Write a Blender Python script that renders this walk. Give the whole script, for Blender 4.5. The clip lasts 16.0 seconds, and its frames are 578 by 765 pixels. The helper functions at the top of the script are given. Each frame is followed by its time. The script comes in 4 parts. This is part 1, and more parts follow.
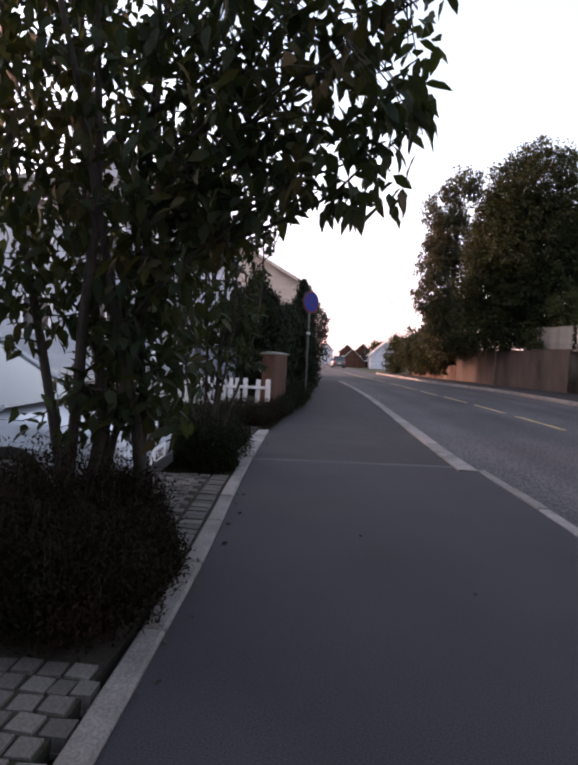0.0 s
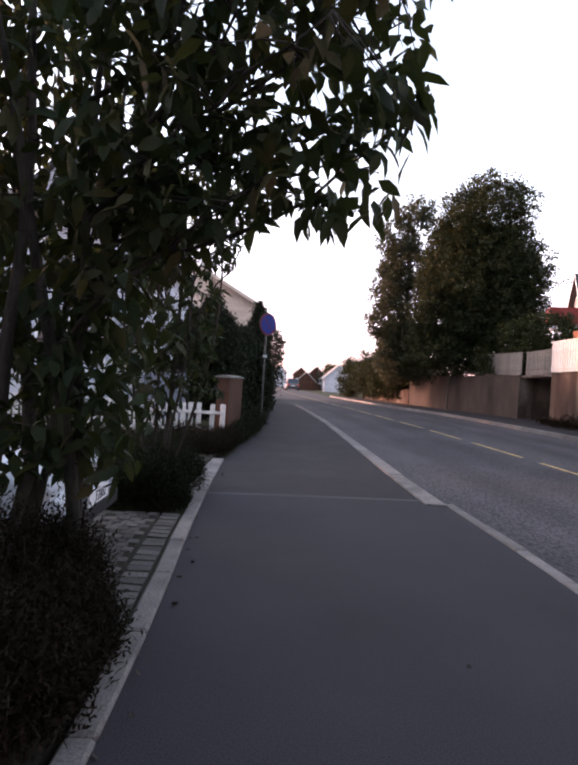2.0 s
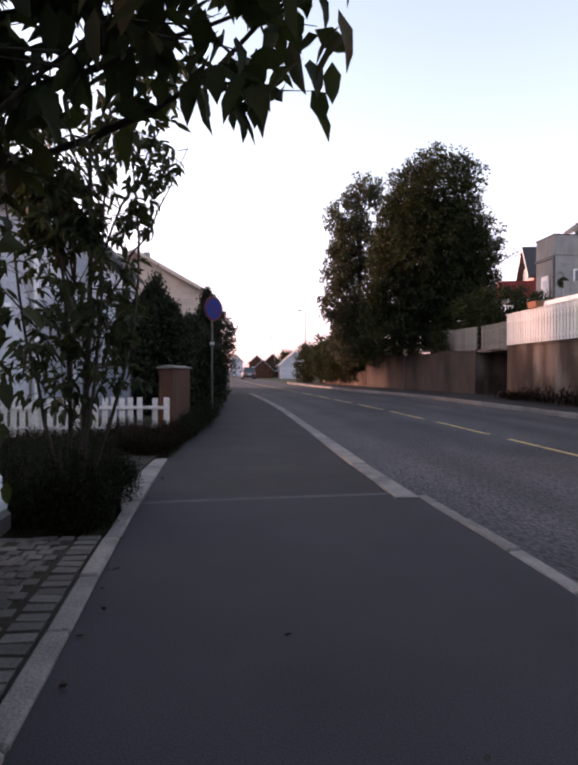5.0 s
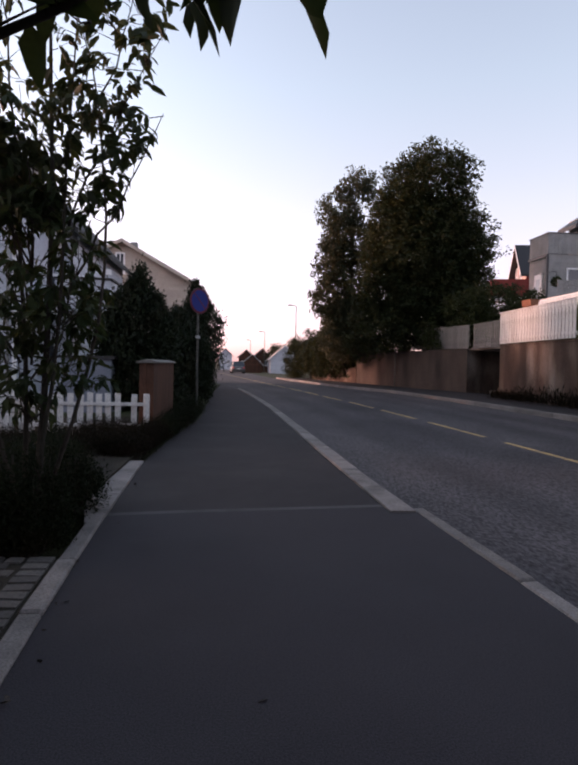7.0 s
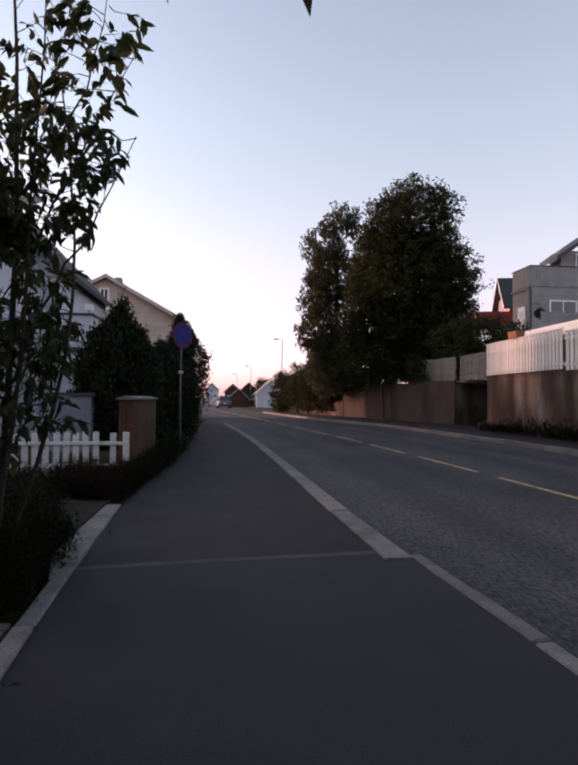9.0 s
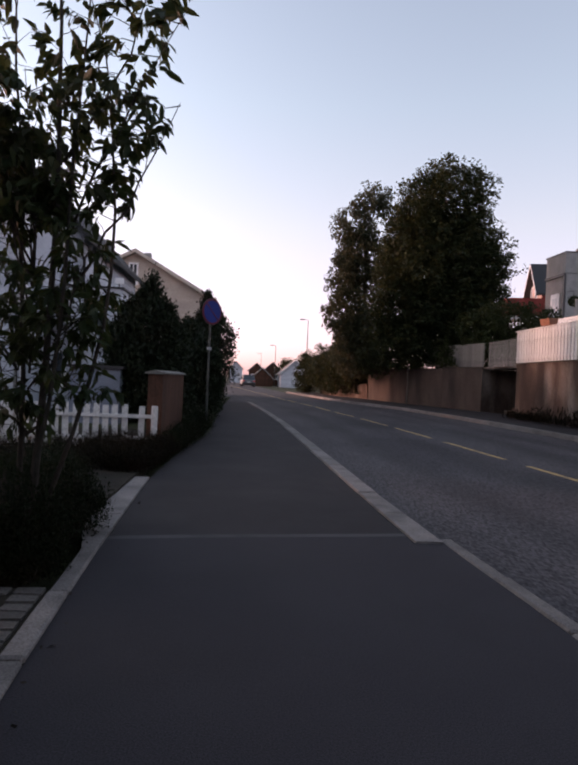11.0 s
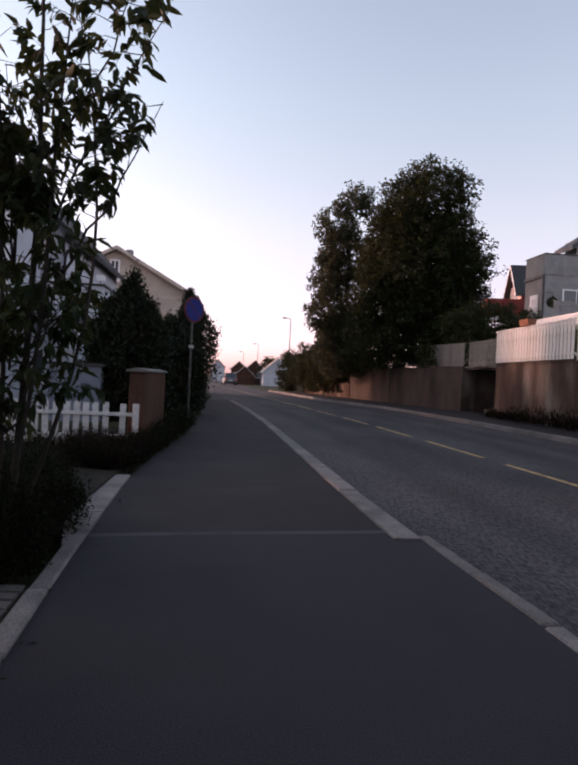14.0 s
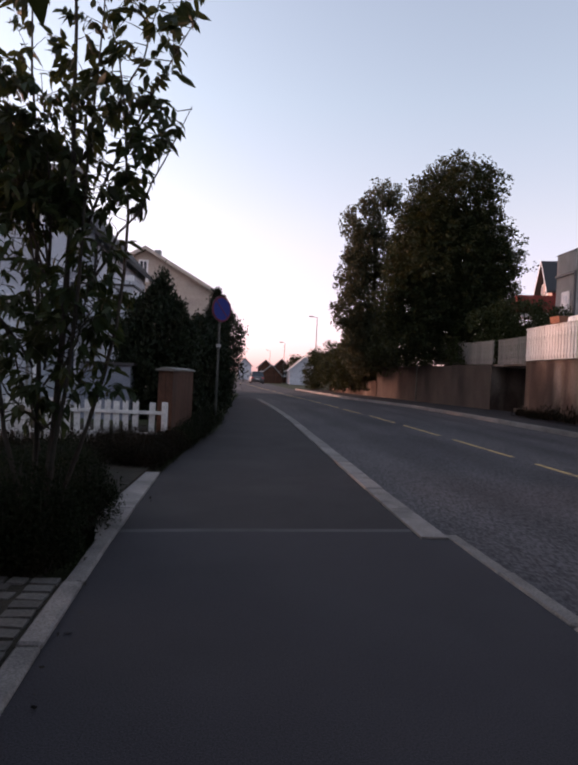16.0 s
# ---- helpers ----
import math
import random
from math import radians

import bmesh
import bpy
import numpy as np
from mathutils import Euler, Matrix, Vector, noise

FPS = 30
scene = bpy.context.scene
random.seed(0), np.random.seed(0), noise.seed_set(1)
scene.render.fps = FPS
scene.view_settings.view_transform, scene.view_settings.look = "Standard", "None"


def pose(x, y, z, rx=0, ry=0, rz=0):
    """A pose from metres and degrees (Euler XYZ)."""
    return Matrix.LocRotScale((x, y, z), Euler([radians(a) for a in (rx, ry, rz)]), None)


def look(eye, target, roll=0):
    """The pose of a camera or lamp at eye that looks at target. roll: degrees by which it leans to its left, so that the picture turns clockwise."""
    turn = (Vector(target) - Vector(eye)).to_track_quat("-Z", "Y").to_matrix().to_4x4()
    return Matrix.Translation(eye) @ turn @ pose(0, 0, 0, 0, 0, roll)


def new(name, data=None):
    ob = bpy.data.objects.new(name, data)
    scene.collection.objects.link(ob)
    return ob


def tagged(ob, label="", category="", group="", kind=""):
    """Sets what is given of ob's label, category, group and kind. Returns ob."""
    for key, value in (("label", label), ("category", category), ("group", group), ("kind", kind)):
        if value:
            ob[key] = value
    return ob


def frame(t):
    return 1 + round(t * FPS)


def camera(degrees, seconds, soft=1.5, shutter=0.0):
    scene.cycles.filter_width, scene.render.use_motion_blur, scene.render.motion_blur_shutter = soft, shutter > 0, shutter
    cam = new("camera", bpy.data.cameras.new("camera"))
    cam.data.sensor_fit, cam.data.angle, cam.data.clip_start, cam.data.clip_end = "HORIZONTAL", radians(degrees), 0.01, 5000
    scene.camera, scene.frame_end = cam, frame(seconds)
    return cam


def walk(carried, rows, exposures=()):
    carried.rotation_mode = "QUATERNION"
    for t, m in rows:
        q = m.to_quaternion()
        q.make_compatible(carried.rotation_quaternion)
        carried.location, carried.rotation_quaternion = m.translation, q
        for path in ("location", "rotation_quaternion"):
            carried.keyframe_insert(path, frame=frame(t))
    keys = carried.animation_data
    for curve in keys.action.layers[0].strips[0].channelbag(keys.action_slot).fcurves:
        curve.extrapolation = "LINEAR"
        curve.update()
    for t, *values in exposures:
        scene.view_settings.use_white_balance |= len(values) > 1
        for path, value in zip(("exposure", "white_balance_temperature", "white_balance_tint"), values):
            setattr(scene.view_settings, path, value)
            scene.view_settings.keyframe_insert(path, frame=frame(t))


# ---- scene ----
cam = camera(52.6, 16.0, soft=3.0)
PATH = [
    (0, (0.131, 0.08, 1.375), (-0.037, 2.07, 1.283), 2.9),
    (0.5, (0.182, 0.299, 1.35), (0.066, 2.295, 1.298), 1.8),
    (1, (0.2, 0.356, 1.408), (0.209, 2.353, 1.298), 3.8),
    (1.5, (0.154, 0.461, 1.442), (0.284, 2.456, 1.388), 3.6),
    (2, (0.02, 0.594, 1.417), (0.007, 2.594, 1.409), 3.6),
    (2.5, (0.018, 0.75, 1.395), (-0.123, 2.744, 1.322), 2.4),
    (3, (0.081, 0.982, 1.395), (-0.013, 2.979, 1.326), 2.3),
    (3.5, (0.141, 1.137, 1.376), (0.281, 3.129, 1.265), 2.1),
    (4, (0.157, 1.308, 1.342), (0.409, 3.292, 1.301), 2.3),
    (4.5, (0.171, 1.443, 1.332), (0.337, 3.434, 1.251), 3.5),
    (5, (0.176, 1.624, 1.368), (0.309, 3.619, 1.324), 0.3),
    (7.5, (0.32, 2.347, 1.413), (0.493, 4.338, 1.333), 1.4),
    (8, (0.397, 2.446, 1.421), (0.55, 4.437, 1.307), 0.5),
    (8.5, (0.334, 2.451, 1.434), (0.609, 4.431, 1.386), 2.1),
    (9, (0.297, 2.577, 1.436), (0.509, 4.565, 1.49), 0.6),
    (9.5, (0.234, 2.651, 1.422), (0.369, 4.647, 1.421), 2.6),
    (12, (0.202, 2.612, 1.407), (0.336, 4.607, 1.392), 2.6),
    (12.5, (0.225, 2.586, 1.405), (0.375, 4.581, 1.41), 2.0),
    (13, (0.231, 2.616, 1.403), (0.4, 4.609, 1.431), 2.4),
    (13.5, (0.217, 2.601, 1.404), (0.404, 4.593, 1.408), 2.9),
    (14, (0.21, 2.602, 1.408), (0.405, 4.593, 1.392), 2.9),
    (14.5, (0.223, 2.616, 1.396), (0.415, 4.606, 1.372), 2.9),
    (15, (0.212, 2.615, 1.405), (0.411, 4.605, 1.392), 2.7),
    (15.5, (0.22, 2.587, 1.41), (0.398, 4.579, 1.393), 2.5),
    (16, (0.201, 2.554, 1.414), (0.306, 4.551, 1.388), 2.8),
]
walk(cam, [(t, look(eye, target, roll)) for t, eye, target, roll in PATH],
     exposures=[(0.0, 2.45, 7650, 32), (0.5, 2.95, 7650, 32), (1.5, 2.9, 7650, 32), (2.0, 2.6, 7650, 32), (2.5, 2.6, 7650, 32), (3.0, 2.95, 7700, 32), (3.5, 2.97, 7750, 32), (4.5, 2.15, 7650, 32), (5.0, 2.1, 7600, 32), (7.3, 1.6, 7550, 31), (9.0, 1.5, 7550, 31), (16.0, 1.5, 7550, 31)])

# ---- light ----
SUN_AZ, SUN_EL = radians(-68), radians(7.5)      # azimuth from +Y, positive towards +X
world = bpy.data.worlds.new("world")
scene.world = world
world.use_nodes = True
wt = world.node_tree
sky = wt.nodes.new("ShaderNodeTexSky")
sky.sky_type = "NISHITA"
sky.sun_disc = False
sky.sun_elevation, sky.sun_rotation = SUN_EL, SUN_AZ
sky.air_density, sky.dust_density, sky.ozone_density = 1.0, 1.0, 1.6
pale = wt.nodes.new("ShaderNodeHueSaturation")
pale.inputs["Saturation"].default_value = 0.78
wt.links.new(sky.outputs["Color"], pale.inputs["Color"])
# dusk haze: rosy near the horizon all round, clearer blue above
geo = wt.nodes.new("ShaderNodeTexCoord")
sep = wt.nodes.new("ShaderNodeSeparateXYZ")
wt.links.new(geo.outputs["Generated"], sep.inputs[0])
haze = wt.nodes.new("ShaderNodeValToRGB")
haze.color_ramp.elements[0].position, haze.color_ramp.elements[0].color = 0.0, (0.94, 0.80, 1.45, 1)
haze.color_ramp.elements[1].position, haze.color_ramp.elements[1].color = 0.75, (1.08, 1.17, 1.16, 1)
for at, col in ((0.10, (1.07, 0.89, 1.14, 1)), (0.25, (1.13, 1.06, 1.06, 1)), (0.42, (1.10, 1.17, 1.14, 1))):
    haze.color_ramp.elements.new(at).color = col
wt.links.new(sep.outputs["Z"], haze.inputs["Fac"])
tint = wt.nodes.new("ShaderNodeMix")
tint.data_type, tint.blend_type = "RGBA", "MULTIPLY"
tint.inputs["Factor"].default_value = 1.0
wt.links.new(pale.outputs["Color"], tint.inputs[6])
wt.links.new(haze.outputs["Color"], tint.inputs[7])
wt.links.new(tint.outputs[2], wt.nodes["Background"].inputs["Color"])
wt.nodes["Background"].inputs["Strength"].default_value = 0.15
sun = new("sun", bpy.data.lights.new("sun", "SUN"))
sun.data.energy, sun.data.angle, sun.data.color = 1.15, radians(6), (1.0, 0.62, 0.50)
sun.matrix_world = look((0, 0, 30), (-math.sin(SUN_AZ), -math.cos(SUN_AZ), 30 - math.tan(SUN_EL)))


# ---- materials ----
def mat(name, a, b, scale=8.0, rough=0.8, bump=0.15, fine=90.0, c=None, cscale=1.2, metal=0.0, island=False, vary=0.0, stretch=(1, 1, 1), gr=0.35):
    """A two-scale procedural surface: large patches from a to b, fine grain in the relief, c as stains."""
    m = bpy.data.materials.new(name)
    m.use_nodes = True
    nt = m.node_tree
    n, l = nt.nodes, nt.links
    bs = n["Principled BSDF"]
    bs.inputs["Roughness"].default_value, bs.inputs["Metallic"].default_value = rough, metal
    bs.inputs["Specular IOR Level"].default_value = 0.2
    co = n.new("ShaderNodeTexCoord")
    mp = n.new("ShaderNodeMapping")
    mp.inputs["Scale"].default_value = stretch
    l.new(co.outputs["Object"], mp.inputs["Vector"])

    def nz(s, detail=5.0):
        t = n.new("ShaderNodeTexNoise")
        t.inputs["Scale"].default_value, t.inputs["Detail"].default_value = s, detail
        l.new(mp.outputs["Vector"], t.inputs["Vector"])
        return t

    def mix(fac, x, y):
        k = n.new("ShaderNodeMix")
        k.data_type = "RGBA"
        if isinstance(fac, float):
            k.inputs["Factor"].default_value = fac
        else:
            l.new(fac, k.inputs["Factor"])
        for s, v in ((6, x), (7, y)):
            if isinstance(v, tuple):
                k.inputs[s].default_value = (*v, 1)
            else:
                l.new(v, k.inputs[s])
        return k.outputs[2]

    def ramp(src, lo, hi):
        r = n.new("ShaderNodeMapRange")
        r.inputs["From Min"].default_value, r.inputs["From Max"].default_value = lo, hi
        l.new(src, r.inputs["Value"])
        return r.outputs["Result"]
    big, small = nz(scale), nz(fine, 3.0)
    col = mix(ramp(big.outputs["Fac"], 0.35, 0.65), a, b)
    if c:
        col = mix(ramp(nz(cscale, 6.0).outputs["Fac"], 0.5, 0.72), col, c)
    if island or vary:
        if island:
            g = n.new("ShaderNodeNewGeometry").outputs["Random Per Island"]
        else:
            g = n.new("ShaderNodeObjectInfo").outputs["Random"]
        h = n.new("ShaderNodeHueSaturation")
        r = n.new("ShaderNodeMapRange")
        v = vary or 0.5
        r.inputs["To Min"].default_value, r.inputs["To Max"].default_value = 1 - v, 1 + v
        l.new(g, r.inputs["Value"])
        l.new(r.outputs["Result"], h.inputs["Value"])
        l.new(col, h.inputs["Color"])
        col = h.outputs["Color"]
    hs = n.new("ShaderNodeHueSaturation")
    grain = n.new("ShaderNodeMapRange")
    grain.inputs["To Min"].default_value, grain.inputs["To Max"].default_value = 1 - gr, 1 + gr
    grain.inputs["From Min"].default_value, grain.inputs["From Max"].default_value = 0.25, 0.75
    l.new(small.outputs["Fac"], grain.inputs["Value"])
    l.new(grain.outputs["Result"], hs.inputs["Value"])
    l.new(col, hs.inputs["Color"])
    l.new(hs.outputs["Color"], bs.inputs["Base Color"])
    if bump:
        bp = n.new("ShaderNodeBump")
        bp.inputs["Strength"].default_value, bp.inputs["Distance"].default_value = bump, 0.01
        l.new(small.outputs["Fac"], bp.inputs["Height"])
        l.new(bp.outputs["Normal"], bs.inputs["Normal"])
    return m


def leafmat(name, a, b, tint, through_col, scale=2.0):
    """Leaf surface: two greens and a turning colour by leaf, some light through it."""
    m = mat(name, a, b, scale, 0.5, 0.0, 60, tint, 1.6, island=True, vary=0.45)
    nt = m.node_tree
    nt.nodes["Principled BSDF"].inputs["Specular IOR Level"].default_value = 0.18
    nt.nodes["Principled BSDF"].inputs["Roughness"].default_value = 0.62
    tr = nt.nodes.new("ShaderNodeBsdfTranslucent")
    tr.inputs["Color"].default_value = (*through_col, 1)
    mx = nt.nodes.new("ShaderNodeMixShader")
    mx.inputs[0].default_value = 0.3
    nt.links.new(nt.nodes["Principled BSDF"].outputs[0], mx.inputs[1])
    nt.links.new(tr.outputs[0], mx.inputs[2])
    nt.links.new(mx.outputs[0], nt.nodes["Material Output"].inputs["Surface"])
    return m


def plainmat(name, col, rough=0.4, metal=0.0, emit=0.0):
    m = bpy.data.materials.new(name)
    m.use_nodes = True
    b = m.node_tree.nodes["Principled BSDF"]
    b.inputs["Base Color"].default_value = (*col, 1)
    b.inputs["Roughness"].default_value, b.inputs["Metallic"].default_value = rough, metal
    if emit:
        b.inputs["Emission Color"].default_value = (*col, 1)
        b.inputs["Emission Strength"].default_value = emit
    return m


M_ASPH = mat("asphalt_path", (0.026, 0.0235, 0.028), (0.031, 0.0285, 0.033), 0.9, 0.85, 0.25, 120, (0.021, 0.0195, 0.023), 0.7, gr=0.55)
M_ASPH2 = mat("asphalt_older", (0.020, 0.0175, 0.019), (0.026, 0.023, 0.025), 1.2, 0.85, 0.3, 110, (0.033, 0.029, 0.030), 0.8, gr=0.55)
M_ROAD = mat("asphalt_road", (0.043, 0.039, 0.042), (0.066, 0.060, 0.062), 0.6, 0.85, 0.6, 38, (0.028, 0.025, 0.028), 0.35, stretch=(1, 0.4, 1), gr=0.85)
nt = M_ROAD.node_tree
across = nt.nodes.new("ShaderNodeSeparateXYZ")
nt.links.new(nt.nodes.new("ShaderNodeUVMap").outputs["UV"], across.inputs[0])
wear = nt.nodes.new("ShaderNodeValToRGB")
wear.color_ramp.interpolation = "EASE"
wear.color_ramp.elements[0].position, wear.color_ramp.elements[0].color = 0.0, (0.95, 0.95, 0.95, 1)
wear.color_ramp.elements[1].position, wear.color_ramp.elements[1].color = 1.0, (1.1, 1.08, 1.06, 1)
for at, v in ((0.10, 1.05), (0.17, 0.80), (0.26, 1.08), (0.35, 0.80), (0.44, 1.05), (0.57, 0.98), (0.65, 0.78), (0.74, 1.08), (0.82, 0.80), (0.90, 1.08)):
    wear.color_ramp.elements.new(at).color = (v, v, v, 1)
nt.links.new(across.outputs["X"], wear.inputs["Fac"])
worn = nt.nodes.new("ShaderNodeMix")
worn.data_type, worn.blend_type = "RGBA", "MULTIPLY"
worn.inputs["Factor"].default_value = 1.0
nt.links.new(nt.nodes["Principled BSDF"].inputs["Base Color"].links[0].from_socket, worn.inputs[6])
nt.links.new(wear.outputs["Color"], worn.inputs[7])
nt.links.new(worn.outputs[2], nt.nodes["Principled BSDF"].inputs["Base Color"])
M_KERB = mat("kerb_granite", (0.145, 0.13, 0.123), (0.20, 0.18, 0.168), 3.0, 0.85, 0.4, 70, (0.095, 0.088, 0.083), 2.0, vary=0.18)
M_SETT = mat("granite_sett", (0.075, 0.067, 0.063), (0.12, 0.108, 0.10), 9.0, 0.8, 0.5, 60, (0.06, 0.06, 0.05), 5.0, vary=0.3)
M_SOIL = mat("soil", (0.018, 0.015, 0.011), (0.032, 0.026, 0.019), 4.0, 0.95, 0.8, 40, (0.016, 0.019, 0.009), 2.0)
M_GRASS = mat("grass_ground", (0.024, 0.034, 0.012), (0.038, 0.044, 0.017), 2.0, 0.95, 0.8, 60, (0.034, 0.028, 0.017), 0.6)
M_YELLOW = mat("yellow_paint", (0.50, 0.32, 0.13), (0.38, 0.25, 0.11), 6.0, 0.75, 0.3, 80, (0.16, 0.12, 0.08), 3.0)
M_BARK = mat("bark", (0.030, 0.024, 0.020), (0.058, 0.047, 0.039), 14.0, 0.9, 0.6, 60, (0.022, 0.022, 0.017), 4.0, stretch=(1, 1, 0.25))
M_LEAF = leafmat("leaf_cherry", (0.010, 0.023, 0.010), (0.018, 0.031, 0.012), (0.060, 0.032, 0.010), (0.045, 0.058, 0.015))
M_LEAF2 = leafmat("leaf_sapling", (0.016, 0.031, 0.013), (0.026, 0.040, 0.016), (0.036, 0.034, 0.014), (0.05, 0.06, 0.018))
M_TREE = leafmat("leaf_broad", (0.012, 0.023, 0.010), (0.020, 0.030, 0.012), (0.040, 0.035, 0.012), (0.045, 0.045, 0.014), 0.6)
M_BIRCH = leafmat("leaf_birch", (0.022, 0.031, 0.016), (0.036, 0.042, 0.021), (0.050, 0.044, 0.022), (0.06, 0.055, 0.024), 0.8)
M_BUSH = leafmat("leaf_bush", (0.020, 0.032, 0.012), (0.034, 0.046, 0.017), (0.05, 0.046, 0.018), (0.05, 0.06, 0.018), 1.0)
M_THUJA = leafmat("leaf_conifer", (0.010, 0.017, 0.009), (0.017, 0.025, 0.012), (0.024, 0.021, 0.011), (0.016, 0.022, 0.009), 1.0)
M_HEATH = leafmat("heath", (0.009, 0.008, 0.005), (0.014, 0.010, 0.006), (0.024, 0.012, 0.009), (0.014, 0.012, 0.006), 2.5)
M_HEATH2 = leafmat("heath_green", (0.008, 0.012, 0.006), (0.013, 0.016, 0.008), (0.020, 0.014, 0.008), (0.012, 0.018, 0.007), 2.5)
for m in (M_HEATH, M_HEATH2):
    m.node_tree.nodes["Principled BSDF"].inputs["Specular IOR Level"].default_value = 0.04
M_WHITE = mat("white_paint", (0.42, 0.45, 0.50), (0.47, 0.50, 0.54), 1.5, 0.6, 0.1, 40, (0.36, 0.38, 0.42), 1.0, vary=0.05)
M_CREAM = mat("cream_paint", (0.42, 0.36, 0.31), (0.47, 0.405, 0.345), 1.2, 0.65, 0.1, 40, (0.38, 0.325, 0.28), 0.8, vary=0.05)
M_PICKET = mat("picket_paint", (0.50, 0.49, 0.475), (0.60, 0.585, 0.565), 5.0, 0.6, 0.2, 60, (0.32, 0.30, 0.28), 4.0, vary=0.08)
M_GREYP = mat("grey_paint", (0.23, 0.23, 0.225), (0.28, 0.275, 0.265), 2.0, 0.65, 0.1, 40, (0.19, 0.19, 0.185), 1.0, vary=0.06)
M_GREYW = mat("weathered_wood", (0.14, 0.13, 0.12), (0.21, 0.20, 0.18), 3.0, 0.8, 0.3, 50, (0.10, 0.09, 0.08), 2.0, vary=0.15, stretch=(1, 1, 0.2))
M_RED = mat("red_paint", (0.19, 0.035, 0.03), (0.24, 0.048, 0.04), 2.0, 0.65, 0.1, 40, vary=0.06)
M_RUST = mat("brown_boards", (0.065, 0.029, 0.018), (0.088, 0.040, 0.025), 3.0, 0.75, 0.25, 50, (0.045, 0.022, 0.015), 2.0, vary=0.1, stretch=(1, 1, 0.25))
M_CONC = mat("stained_concrete", (0.036, 0.023, 0.018), (0.075, 0.048, 0.037), 1.3, 0.9, 0.5, 30, (0.16, 0.13, 0.11), 0.9, stretch=(1, 1, 0.35))
M_CONC2 = mat("pale_concrete", (0.044, 0.033, 0.028), (0.066, 0.050, 0.042), 1.0, 0.9, 0.4, 30, (0.026, 0.021, 0.019), 0.6, stretch=(1, 1, 0.35))
M_ROOF = mat("dark_roof", (0.035, 0.034, 0.036), (0.055, 0.052, 0.052), 3.0, 0.8, 0.3, 40)
M_TILE = mat("grey_roof", (0.20, 0.18, 0.165), (0.27, 0.24, 0.22), 3.0, 0.8, 0.3, 40)
M_REDROOF = mat("red_tile_roof", (0.09, 0.04, 0.032), (0.13, 0.06, 0.045), 3.0, 0.85, 0.3, 40)
M_JOINT = mat("worn_joint", (0.070, 0.066, 0.069), (0.055, 0.052, 0.055), 3.0, 0.85, 0.3, 90, (0.042, 0.040, 0.043), 2.0)
M_SHED = mat("blue_grey_paint", (0.15, 0.17, 0.21), (0.19, 0.21, 0.25), 2.0, 0.65, 0.1, 40, vary=0.05)
M_DARK = plainmat("dark_trim", (0.02, 0.02, 0.022), 0.5)
M_RUBBER = plainmat("rubber", (0.018, 0.018, 0.018), 0.85)
M_GLASS = plainmat("window_glass", (0.05, 0.06, 0.07), 0.06)
M_STEEL = mat("galvanised", (0.055, 0.058, 0.054), (0.085, 0.088, 0.082), 6.0, 0.5, 0.1, 50, metal=0.6)
M_BLUE = plainmat("sign_blue", (0.006, 0.016, 0.13), 0.9)
M_SRED = plainmat("sign_red", (0.09, 0.010, 0.022), 0.9)
M_SWHITE = plainmat("sign_white", (0.75, 0.75, 0.75), 0.45)
M_CARW = plainmat("car_white", (0.52, 0.57, 0.62), 0.25)
M_CARS = plainmat("car_silver", (0.10, 0.10, 0.105), 0.3, 0.3)
M_TAIL = plainmat("tail_light", (0.6, 0.02, 0.02), 0.3)
M_LAMPG = plainmat("head_lamp_glass", (0.55, 0.57, 0.6), 0.1)
M_ALU = plainmat("wheel_alloy", (0.5, 0.5, 0.52), 0.3, 0.8)
# gable of the red house: pink evening sunlight put into the board colour
M_GABLE = mat("sunlit_rose_gable", (0.42, 0.27, 0.24), (0.47, 0.31, 0.27), 2.0, 0.65, 0.1, 40, vary=0.06)
M_TERRA = mat("terracotta", (0.20, 0.085, 0.05), (0.25, 0.11, 0.07), 6.0, 0.85, 0.2, 50)


# ---- builders ----
def mesh(name, verts, faces, material, smooth=False):
    me = bpy.data.meshes.new(name)
    me.from_pydata([tuple(v) for v in verts], [], faces)
    me.materials.append(material)
    if smooth:
        me.polygons.foreach_set("use_smooth", [True] * len(me.polygons))
    me.update()
    return me


def put(name, me, parent=None, label="", m=None):
    ob = new(name, me)
    if parent:
        ob.parent = parent
    if m:
        ob.matrix_basis = m
    if label:
        ob["label"] = label
    return ob


def part(name, bm, material, parent, label=""):
    me = bpy.data.meshes.new(name)
    bm.to_mesh(me)
    bm.free()
    me.materials.append(material)
    return put(name, me, parent, label)


def thing(name, at, label, category, group="", kind="", rz=0):
    return tagged_empty(name, pose(*at, 0, 0, rz), label, category, group, kind)


def tagged_empty(name, m, label, category, group, kind):
    ob = new(name)
    ob.empty_display_size = 0.1
    ob.matrix_basis = m
    return tagged(ob, label, category, group, kind)


def box(bm, x0, x1, y0, y1, z0, z1, bevel=0.0):
    r = bmesh.ops.create_cube(bm, size=1.0)
    for v in r["verts"]:
        v.co = Vector(((x0 + x1) / 2 + v.co.x * (x1 - x0), (y0 + y1) / 2 + v.co.y * (y1 - y0), (z0 + z1) / 2 + v.co.z * (z1 - z0)))
    if bevel:
        es = list({e for v in r["verts"] for e in v.link_edges})
        bmesh.ops.bevel(bm, geom=es, offset=bevel, segments=1, affect="EDGES")


def boxbm(*a, bevel=0.0):
    bm = bmesh.new()
    box(bm, *a, bevel=bevel)
    return bm


